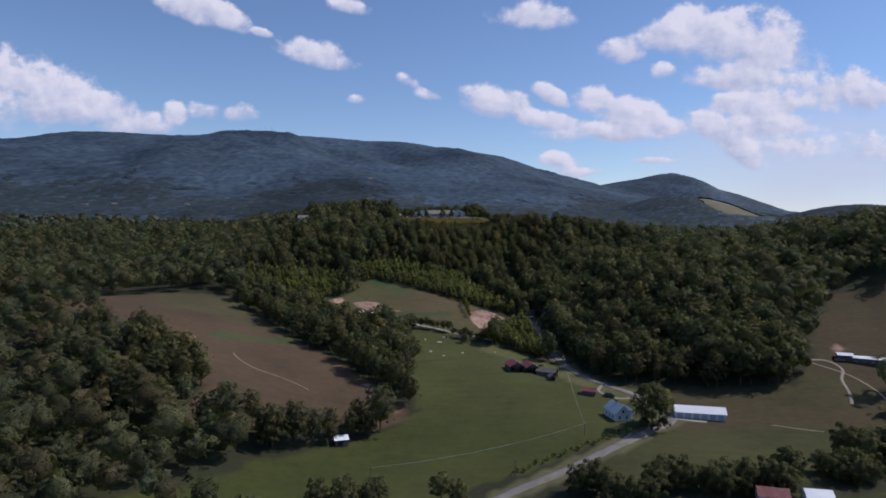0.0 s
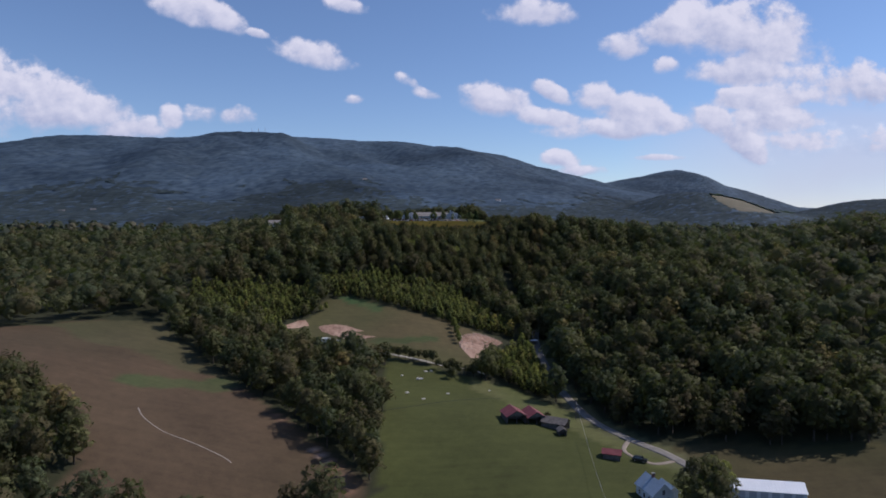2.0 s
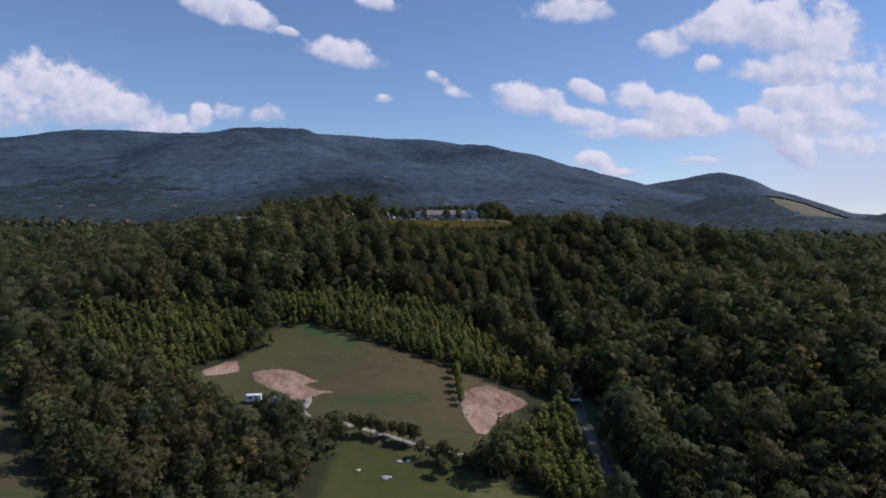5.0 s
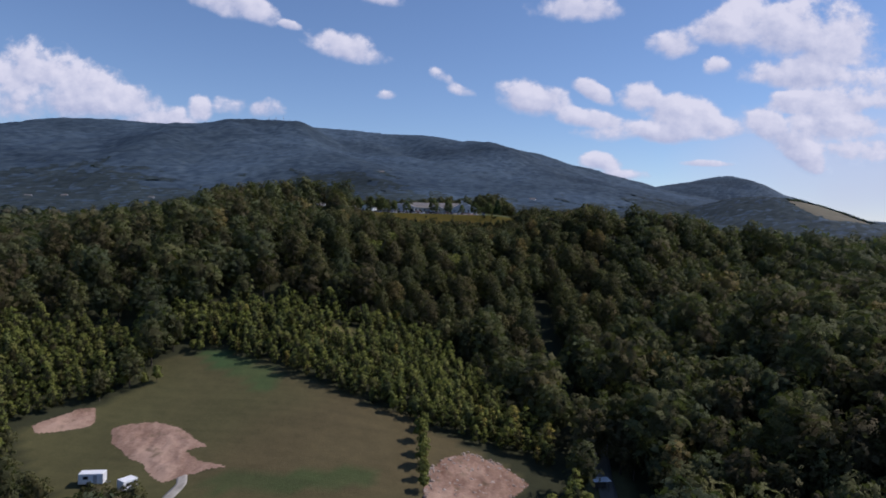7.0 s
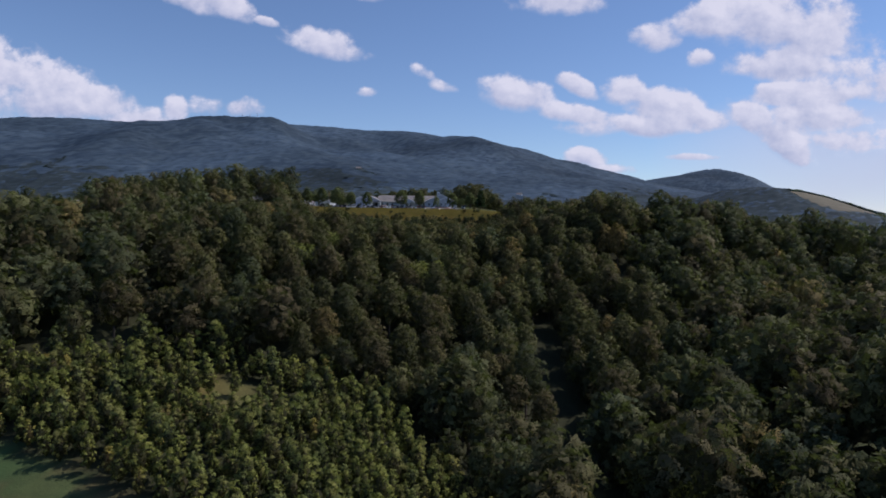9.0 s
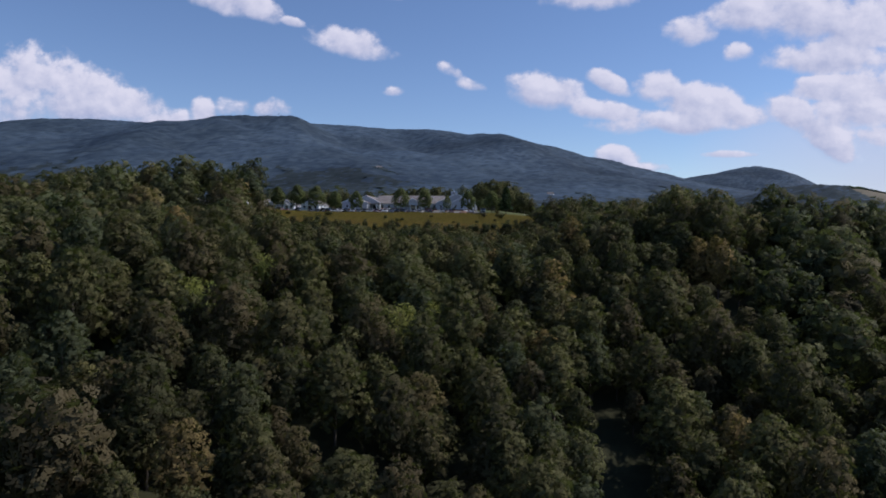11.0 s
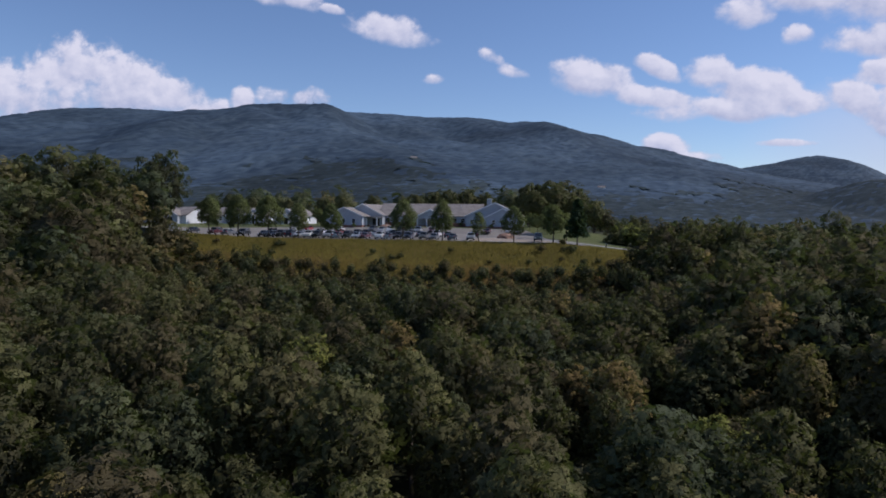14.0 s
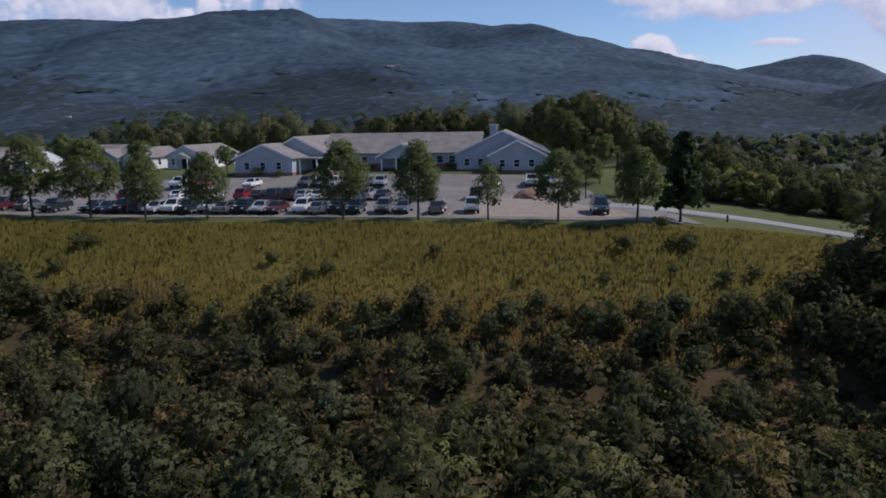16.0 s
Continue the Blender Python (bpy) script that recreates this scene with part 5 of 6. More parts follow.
def car(kind, colour, x, y, turn, group="cars in the car park", z=None):
    zz = ground_z(x, y) + 0.09 if z is None else z
    m = pose(x, y, zz, 0, 0, turn)
    if (kind, colour) in CARS:
        return copy_thing(CARS[(kind, colour)], m)
    length, width, low, top = car_body(kind)
    names = {"suv": "parked %s sport utility car with dark windows", "pickup": "parked %s pickup truck with an open bed", "van": "parked %s van with dark windows", "sedan": "parked %s saloon car with dark windows"}
    c = thing("pickup_truck" if kind == "pickup" else "car", m, names[kind] % colour.replace("_", " "), "car", group)
    half = width / 2
    body = part("body", lofted(low, half, 0.08), MAT["paint_" + colour], c)
    part("cabin", lofted(top, half - 0.10, 0.16), MAT["car_glass"], c, "dark glass cabin")
    (y0, z0), (y1, z1), (y2, z2), (y3, z3) = top
    roof = lofted([(y1 + 0.08, z1 - 0.03), (y1 + 0.1, z1 + 0.03), (y2 - 0.1, z2 + 0.03), (y2 - 0.05, z2 - 0.03)], half - 0.22, 0.01)
    part("roof", roof, MAT["paint_" + colour], c)
    for s in (-1, 1):
        for ya, yb, za, zb in ((y0, y1, z0, z1), (y2, y3, z2, z3)):
            part("pillar", rod(bmesh.new(), (s * (half - 0.13), ya, za), (s * (half - 0.25), yb, zb), 0.05, 0.05, 6), MAT["paint_" + colour], body)
        part("headlight", boxed(s * (half - 0.3) - 0.16, s * (half - 0.3) + 0.16, -length / 2 + 0.0, -length / 2 + 0.14, low[1][1] - 0.12, low[1][1] + 0.03, bevel=0.02), MAT["lamp_glass"], c, "clear headlight")
        part("tail_light", boxed(s * (half - 0.2) - 0.1, s * (half - 0.2) + 0.1, length / 2 - 0.16, length / 2 + 0.0, low[-2][1] - 0.18, low[-2][1] + 0.1, bevel=0.02), MAT["tail_glass"], c, "red tail light")
        part("mirror", boxed(s * (half + 0.02) - 0.09, s * (half + 0.02) + 0.09, y0 + 0.3, y0 + 0.42, z0 + 0.02, z0 + 0.16, bevel=0.02), MAT["paint_" + colour], c)
        for yy in (-length * 0.30, length * 0.29):
            w = part("wheel", rod(bmesh.new(), (s * (half - 0.24), yy, 0.33), (s * (half - 0.02), yy, 0.33), 0.33, 0.33, 16), MAT["tyre"], c)
            part("rim", rod(bmesh.new(), (s * (half - 0.03), yy, 0.33), (s * (half + 0.005), yy, 0.33), 0.21, 0.19, 12), MAT["rim"], w)
    part("bumper", boxed(-half + 0.1, half - 0.1, -length / 2 - 0.02, -length / 2 + 0.1, low[0][1] - 0.02, low[0][1] + 0.16, bevel=0.03), MAT["grey_siding"] if colour == "white" else MAT["tyre"], c)
    CARS[(kind, colour)] = c
    return c


FRONT_ROW = [(-57.5, "suv", "grey"), (-52, "sedan", "black"), (-46, "suv", "maroon"), (-43.2, "sedan", "grey"), (-39.2, "suv", "black"), (-34.4, "sedan", "black"), (-32.2, "sedan", "dark_blue"), (-30.2, "suv", "black"), (-28.0, "suv", "dark_blue"), (-25.8, "sedan", "silver"), (-23.8, "suv", "white"), (-21.6, "suv", "black"), (-19.0, "suv", "silver"), (-16.9, "sedan", "grey"), (-14.8, "suv", "black"), (-12.6, "sedan", "silver"), (-10.6, "sedan", "maroon"), (-7.4, "suv", "white"), (-5.2, "sedan", "grey"), (-3.0, "suv", "black"), (-0.8, "suv", "dark_blue"), (2.6, "suv", "grey"), (4.9, "sedan", "grey"), (9.0, "sedan", "black"), (13.0, "suv", "silver"), (27.6, "van", "teal")]
for i, (x, kind, colour) in enumerate(FRONT_ROW):
    car(kind, colour, x, 649.6 + 0.35 * math.sin(i * 2.7), 2.5 * math.sin(i * 1.9) + (180 if i % 5 == 3 else 0))
MIDDLE_ROW = [(-38, "suv", "maroon"), (-30.5, "sedan", "white"), (-28.2, "sedan", "silver"), (-25.6, "suv", "white"), (-20.6, "suv", "red"), (-18.3, "sedan", "black"), (-16.1, "suv", "dark_blue"), (-13.9, "suv", "black"), (-11.7, "sedan", "silver"), (-9.5, "sedan", "white"), (-7.2, "suv", "black"), (-4.9, "sedan", "grey"), (-2.7, "suv", "silver"), (-0.4, "sedan", "black"), (3.4, "pickup", "white"), (6.2, "sedan", "black"), (12.6, "suv", "black")]
for i, (x, kind, colour) in enumerate(MIDDLE_ROW):
    car(kind, colour, x, 663.6 + 0.3 * math.sin(i * 2.1), 180 + 3 * math.sin(i * 1.3))
BACK_ROW = [(-37, "pickup", "white"), (-33.5, "sedan", "red"), (-24.6, "sedan", "white"), (-15.6, "suv", "grey"), (-13.2, "sedan", "silver"), (-10.8, "suv", "white"), (-8.4, "sedan", "black"), (-5.8, "sedan", "grey"), (-3.4, "suv", "silver"), (0.2, "sedan", "maroon"), (14.6, "sedan", "maroon"), (20.4, "pickup", "white"), (22.6, "sedan", "silver")]
for i, (x, kind, colour) in enumerate(BACK_ROW):
    car(kind, colour, x, 676.5 + 0.3 * math.sin(i * 2.3), 3 * math.sin(i * 1.7))


def heap(name, label, x, y, r, h, mat, seed):
    bm = bmesh.new()
    bmesh.ops.create_icosphere(bm, subdivisions=3, radius=1)
    for v in bm.verts:
        k = 1 + 0.22 * noise.noise(v.co * 2.2 + Vector((seed, 0, 0)))
        v.co = Vector((v.co.x * r * k, v.co.y * r * k, max(-0.15, v.co.z) * h * k))
    ob = mesh_object(name, bm, MAT[mat])
    ob.matrix_world = pose(x, y, ground_z(x, y) + 0.05)
    return tagged(ob, label, "heap")


heap("earth_mound", "heap of reddish brown earth on the asphalt", 20.0, 665.5, 2.1, 1.3, "soil", 1)
heap("mulch_mound", "low heap of brown mulch beside parked cars", -13.6, 683.0, 1.7, 1.2, "soil", 5)

# ---- planted trees
LOT_TREES = [(-44.5, 643.4, 7.2), (-37.5, 643.0, 7.9), (-31.0, 644.0, 8.0), (-24.0, 643.6, 6.5), (-16.7, 643.8, 6.4), (-1.0, 644.2, 7.4), (7.5, 644.0, 7.2), (15.2, 644.0, 5.3), (22.6, 642.6, 6.3), (30.6, 642.0, 6.7)]
for i, (x, y, h) in enumerate(LOT_TREES):
    planted_tree("parking_tree", "small slender broadleaf tree on the grass edge" if h < 6 else "young round-crowned broadleaf tree on the grass edge", "tree", x, y, h * 1.2, 900 + i, lumps=46, leaves=5060 if h > 6 else 2300, size=0.029, wide=(0.31 + 0.03 * (i % 3)) * (1 if h > 6 else 0.8), low=0.12, pointed=0.8, puff=0.10, reach=1.8, group="trees along the car park", tint=0.35 + 0.12 * (i % 4))
conifer("pine_tree", "tall narrow pine on the grass beside the driveway", 35.6, 645.0, 9.8, 31, "trees along the car park")
for i, (x, y, h) in enumerate([(-52, 690, 6.5), (-70, 694, 7.5), (-60, 688, 6), (-36, 692, 5), (-86, 684, 8), (27.5, 664, 6.2), (31, 678, 7.5), (34.5, 668, 6.8), (-33.5, 687, 4.2), (25.5, 684, 4.5)]):
    planted_tree("lawn_tree", "broadleaf tree standing on the lawn", "tree", x, y, h, 940 + i, lumps=10, leaves=600, size=0.07, wide=0.36, group="trees round the buildings", tint=0.4 + 0.1 * (i % 4))
for i, (x, y, h) in enumerate([(27, 700, 11), (31.5, 706, 13.5), (35, 714, 14.5), (29, 716, 14), (40, 722, 13), (-2, 728, 12), (4, 731, 12.5), (-8, 733, 11.5), (10, 729, 11), (-14, 730, 10.5), (24.5, 726, 14), (38, 704, 9.5), (43, 695, 8), (-48, 735, 9), (-60, 730, 8.5), (-40, 731, 9.5), (-72, 728, 9), (-30, 734, 10)]):
    planted_tree("tall_tree", "tall broadleaf tree behind the buildings", "tree", x, y, h, 960 + i, mat="near_leaf", lumps=12, leaves=700, size=0.06, wide=0.34, low=0.2, group="trees behind the buildings", tint=0.25 + 0.1 * (i % 4))
for i, (x, y, h, mat, label) in enumerate([(11.2, 695.5, 2.4, "red_leaf", "dark red shrub against the building"), (9.4, 696.2, 1.6, "lot_leaf", "clipped green shrub against the building"), (5.6, 696.4, 1.4, "lot_leaf", "clipped green shrub against the building"), (-9.5, 696.4, 1.4, "lot_leaf", "clipped green shrub against the building"), (-13, 696.6, 1.5, "lot_leaf", "clipped green shrub against the building"), (-27, 684.3, 1.9, "lot_leaf", "rounded green shrub against the wall"), (-23, 684.2, 1.3, "lot_leaf", "rounded green shrub against the wall"), (15, 686.2, 1.3, "lot_leaf", "rounded green shrub against the wall"), (21.8, 686.3, 1.6, "lot_leaf", "rounded green shrub against the wall")]):
    shrub("shrub", label, x, y, h, 980 + i, mat, "shrubs at the building")
for i in range(16):
    a = i / 15
    x, y = 46 + 26 * a + 2 * math.sin(i * 2.2), 675 - 9 * a + 3 * math.sin(i * 3.1)
    planted_tree("thicket_tree", "bushy green tree at the edge of the lawn", "tree", x, y, 4.2 + 2.4 * abs(math.sin(i * 1.7)), 1000 + i, mat="young_leaf" if i % 4 == 1 else "near_leaf", lumps=9, leaves=420, size=0.085, wide=0.58, low=0.0, pointed=0, group="trees along the lawn", z=ground_z(x, y) - 0.9, tint=0.45 + 0.1 * (i % 3), limbs=3)


def hydrant_post(x, y):
    t = thing("marker_post", pose(x, y, ground_z(x, y)), "short dark marker post beside the driveway", "post")
    part("post", rod(bmesh.new(), (0, 0, -0.1), (0, 0, 0.8), 0.11, 0.10), MAT["dark"], t)
    part("cap", rod(bmesh.new(), (0, 0, 0.8), (0, 0, 0.92), 0.14, 0.08), MAT["steel"], t)


hydrant_post(42.0, 650.2)


def bank_weeds():
    """Tall weeds of the bank as thousands of upright sprays, with darker bushes between."""
    rng = np.random.default_rng(77)
    n = 110000
    x, y = rng.uniform(-82, 66, n), rng.uniform(616, 647, n)
    keep = inside(BANK, x, y) | inside(SLOPE, x, y) & (y < 632) & (y > 621)
    x, y = x[keep], y[keep]
    n = len(x)
    z = height(x, y)
    clump = rough(x, y, 5, 88, 2)
    tall = np.clip(0.42 + 0.22 * clump + rng.normal(scale=0.12, size=n), 0.12, 1.1) * np.where(y > 641, 0.35, 1.0)
    a = rng.uniform(-1.5, 1.5, n)
    w = rng.uniform(0.04, 0.11, n)
    lean = rng.normal(scale=0.18, size=(n, 2)) * tall[:, None]
    dx, dy = np.cos(a) * w, np.sin(a) * w
    p = np.stack([x, y, z], -1)
    v = np.empty((n, 4, 3))
    v[:, 0] = p + np.stack([-dx * 0.3, -dy * 0.3, -0.1 + 0 * x], -1)
    v[:, 1] = p + np.stack([dx, dy, tall * 0.55], -1)
    v[:, 2] = p + np.stack([lean[:, 0], lean[:, 1], tall], -1)
    v[:, 3] = p + np.stack([-dx, -dy, tall * 0.5], -1)
    f = np.arange(n * 4).reshape(n, 4)
    tint = np.clip(0.36 + 0.55 * (1 - smooth(626, 631, y)) + 0.25 * smooth(28, 44, x) + 0.4 * rough(x, y, 9, 91, 2) + rng.normal(scale=0.10, size=n), 0, 1)
    me = mesh_from("bank_weeds", v.reshape(-1, 3), f, [MAT["weed"]], True, (("tint", "FLOAT", np.repeat(tint, 4)),), normals=np.repeat(np.stack([dx * 0.3, dy * 0.3 - 0.1, np.ones(n)], -1), 4, 0))
    return tagged(new("bank_weeds", me), "tall golden green weeds covering the bank", "weeds", kind="stuff")


bank_weeds()
for i in range(46):
    rng = random.Random(300 + i)
    x = rng.uniform(-40, 50) if i < 24 else rng.uniform(28, 60)
    y = 624 + (9 if i < 24 else 16) * rng.random() ** 1.6
    shrub("bush", "dark green bush among the weeds of the bank" if i % 3 else "brownish bush among the weeds of the bank", x, y, rng.uniform(0.9, 1.9), 1100 + i, "near_leaf" if i % 3 else "brush", "bushes on the bank", 0.3 if i % 3 else 0.1, 0.6, 260)

# ---------------------------------------------------------------- the valley
ribbon("road", ROAD, 3.7, "asphalt", "narrow grey country road winding up the valley", "road", 0.10)
ribbon("pavement", [(88, 256), (95, 252.5), (101, 251.0)], lambda s: 4.5 - 2.6 * s, "gravel", "pale gravel turn-out in front of the barn", "gravel", 0.12)
ribbon("pavement", [(72, 296), (68, 286), (74, 277), (82, 279)], 1.5, "dusty", "gravel drive at the farmyard", "gravel", 0.08)
for line, wide in zip(TRACKS, (0.4, 0.5, 0.9, 0.8)):
    ribbon("path", line, wide, "dusty", "bare pale track worn across the grass", "path", 0.05)
ribbon("path", [(-19, 377), (-3, 372.4), (9, 368.6), (18, 368.3), (27, 366)], 1.6, "gravel", "pale farm lane beside a row of trees", "path", 0.05)
ribbon("path", [(-33.5, 393), (-31.5, 389), (-32, 383), (-29, 379)], 2.0, "gravel", "strip of pale grey gravel below a cutting", "path", 0.06)
ribbon("road", [(168, 303), (176, 302), (178, 294), (172, 284), (168, 272), (163, 262)], 1.3, "dusty", "pale gravel drive curving up to a house", "road", 0.08)


def white_barn():
    x, y = 100.2, 256.5
    b = thing("long_barn", pose(x, y, ground_z(x, y) - 0.1, 0, 0, -11), "long low barn with a bright white metal roof", "barn")
    ridge_block(b, -9.2, 9.2, -3.2, 3.2, 2.5, 4.3, base=-0.6, wall="white_siding", roof="white_metal", over=0.4, metal=True)
    for i in range(6):
        xx = -7.6 + 3.0 * i
        part("bay_door", boxed(xx - 1.0, xx + 1.0, -3.27, -3.21, 0.0, 2.05, bevel=0.01), MAT["grey_siding"], b)
    part("corner_board", boxed(-9.28, -9.08, -3.28, -3.1, -0.6, 2.5), MAT["trim"], b)
    part("corner_board", boxed(9.08, 9.28, -3.28, -3.1, -0.6, 2.5), MAT["trim"], b)


def farmhouse():
    x, y = 67.6, 252.5
    h = thing("farmhouse", pose(x, y, ground_z(x, y) - 0.1, 0, 0, 14), "white farmhouse with a pale blue-grey metal roof", "house")
    MAT["blue_roof"] = mottled("pale blue-grey metal roof", (0.30, 0.36, 0.42), (0.42, 0.48, 0.54), 0.5, 0.45, 6)
    gable_block(h, -3.1, 3.1, -3.6, 5.2, 3.2, 5.9, base=-0.5, wall="white_siding", roof="blue_roof", metal=True)
    gable_block(h, 3.0, 6.0, -1.4, 4.6, 2.4, 3.9, base=-0.5, wall="white_siding", roof="blue_roof", over=0.3, metal=True)
    for xx, z in ((-1.5, 0.8), (1.5, 0.8), (0, 3.0)):
        window(h, xx, -3.66, z, 0.8, 1.2)
    for yy in (-1.5, 1.0, 3.5):
        window(h, -3.1, yy, 0.8, 0.8, 1.2, "x", -1)
    door(h, 4.5, -1.44, 0.0)
    c = part("chimney", boxed(-0.35, 0.35, 1.2, 1.9, 5.0, 7.0), MAT["brick"], h)
    part("cap", boxed(-0.42, 0.42, 1.13, 1.97, 7.0, 7.12), MAT["concrete"], c)


def red_barn(x, y, turn, w, d, eave, ridge, label, roof="red_roof", open_bays=2, wall="old_wood"):
    b = thing("farm_barn", pose(x, y, ground_z(x, y) - 0.1, 0, 0, turn), label, "barn", "old farm buildings")
    part("wall", boxed(-w / 2, w / 2, d * 0.15, d / 2, -0.5, eave), MAT[wall], b)
    part("wall", boxed(-w / 2, -w / 2 + 0.15, -d / 2, d * 0.15, -0.5, eave), MAT[wall], b)
    part("wall", boxed(w / 2 - 0.15, w / 2, -d / 2, d * 0.15, -0.5, eave), MAT[wall], b)
    for y0 in (-d / 2, d / 2 - 0.15):
        part("gable", prism(bmesh.new(), [(-w / 2, eave), (w / 2, eave), (0, ridge)], y0, y0 + 0.15), MAT[wall], b)
    s = (ridge - eave) / (w / 2)
    for e in (-w / 2 - 0.4, w / 2 + 0.4):
        part("roof", ribbed(e, 0, eave - 0.4 * s + 0.02, ridge + 0.02, -d / 2 - 0.4, d / 2 + 0.4, 0.7, 0.1, 0.04), MAT[roof], b)
    for i in range(open_bays + 1):
        xx = -w / 2 + 0.1 + (w - 0.2) * i / open_bays
        part("post", boxed(xx - 0.1, xx + 0.1, -d / 2, -d / 2 + 0.2, -0.5, eave), MAT[wall], b)
    return b


white_barn()
farmhouse()
red_barn(33.6, 306.5, 12, 7.0, 8.0, 2.7, 4.6, "old open-fronted barn with a faded red metal roof")
red_barn(40.8, 308.6, 12, 6.2, 8.5, 2.6, 4.4, "old barn with a weathered red metal roof")
red_barn(48.2, 303.8, 60, 5.5, 8.5, 2.3, 3.7, "low weathered shed with a grey metal roof", "old_wood", 3)
red_barn(49.2, 296.6, 8, 2.6, 3.0, 1.9, 2.7, "tiny weathered grey outbuilding", "old_wood", 1)
red_barn(62.3, 280.2, 70, 3.6, 5.4, 2.0, 3.0, "small wooden shed with a faded red roof", "red_roof", 1)
red_barn(94.5, 187.5, 75, 6.0, 8.0, 2.5, 4.2, "low building with a dull red metal roof", "red_roof", 2, "white_siding")
red_barn(107.5, 187.5, 80, 5.5, 7.0, 2.5, 4.0, "low building with a pale pinkish metal roof", "white_metal", 2, "white_siding")
car("suv", "black", 70.6, 278.2, 60, "cars at the farms")
car("sedan", "grey", 181.5, 301.5, 80, "cars at the farms")


def white_shed():
    x, y = -35.2, 229.8
    b = thing("field_shed", pose(x, y, ground_z(x, y) - 0.1, 0, 0, 18), "small dark field shed with a white lean-to roof", "shed")
    part("wall", boxed(-2.2, 2.2, -1.6, 1.6, -0.5, 2.0), MAT["old_wood"], b)
    bm = prism(bmesh.new(), [(-2.0, 2.0), (2.0, 2.7), (2.0, 2.82), (-2.0, 2.12)], -2.6, 2.6)
    for v in bm.verts:
        v.co.x, v.co.y = v.co.y, v.co.x
    part("roof", bm, MAT["white_metal"], b)
    part("gap", boxed(-1.4, 0.4, -1.64, -1.6, 0, 1.7), MAT["dark"], b, "open doorway in deep shade")


white_shed()


def trailer(x, y, turn, length, label):
    b = thing("trailer", pose(x, y, ground_z(x, y), 0, 0, turn), label, "trailer", "trailers at the field")
    part("body", boxed(-length / 2, length / 2, -1.1, 1.1, 0.55, 2.6, bevel=0.06), MAT["white_metal"], b)
    part("window", boxed(-length * 0.3, -length * 0.1, -1.13, -1.09, 1.5, 2.1), MAT["glass"], b)
    part("door", boxed(length * 0.1, length * 0.1 + 0.7, -1.13, -1.09, 0.65, 2.3), MAT["grey_siding"], b)
    for s in (-1, 1):
        for k in (-0.45, 0.45):
            part("wheel", rod(bmesh.new(), (k, s * 0.85, 0.32), (k, s * 1.08, 0.32), 0.32, 0.32, 14), MAT["tyre"], b)
    part("drawbar", boxed(length / 2, length / 2 + 1.0, -0.06, 0.06, 0.45, 0.6), MAT["steel"], b)


trailer(-48.2, 386.5, 12, 4.6, "white box trailer parked beside the field")
trailer(-40.6, 385.4, 60, 3.0, "small white trailer parked beside the field")


def mobile_home():
    b = thing("mobile_home", pose(196, 299.5, ground_z(196, 299.5) - 0.2, 0, 0, -22), "long dark mobile home with a pale metal roof", "house")
    ridge_block(b, -9, 9, -2.2, 2.2, 2.6, 3.3, base=-0.5, wall="old_wood", roof="white_metal", over=0.3, metal=True)
    for x in (-7, -4, -1, 4, 7):
        window(b, x, -2.24, 0.9, 1.0, 1.0)
    door(b, 1.6, -2.24, 0.1)
    part("porch_step", boxed(0.8, 2.4, -3.4, -2.24, -0.6, 0.05), MAT["old_wood"], b)
    red_barn(185.0, 304.0, 70, 4.0, 6.0, 2.2, 3.0, "small shed with a pale metal roof", "white_metal", 1)


mobile_home()


def utility_pole(x, y, tall, label="wooden utility pole with a crossarm"):
    p = thing("utility_pole", pose(x, y, ground_z(x, y), 0, 0, 30), label, "pole", "utility poles")
    part("pole", rod(bmesh.new(), (0, 0, -0.5), (0, 0, tall), 0.15, 0.10, 10), MAT["pole_wood"], p)
    part("crossarm", boxed(-0.9, 0.9, -0.06, 0.06, tall - 0.6, tall - 0.46), MAT["pole_wood"], p)
    for xx in (-0.8, 0.8):
        part("insulator", rod(bmesh.new(), (xx, 0, tall - 0.46), (xx, 0, tall - 0.3), 0.05, 0.04, 8), MAT["steel"], p)
    return Vector((x, y, ground_z(x, y) + tall - 0.35))


def cable(a, b, sag, label):
    bm, last = bmesh.new(), None
    for k in range(25):
        s = k / 24
        p = a.lerp(b, s) - Vector((0, 0, 4 * sag * s * (1 - s)))
        if last is not None:
            rod(bm, last, p, 0.035, 0.035, 5)
        last = p
    return tagged(mesh_object("power_cable", bm, MAT["wire"]), label, "cable", "power cables")


a = utility_pole(50.9, 234.5, 4.6)
b = utility_pole(-22, 204, 6.5)
c = utility_pole(58.0, 317, 8.0)
d = utility_pole(23, 205, 6.0)
cable(a, b, 2.0, "pale sunlit cable hanging across the pasture")
cable(a, c, 2.0, "thin power cable between poles")

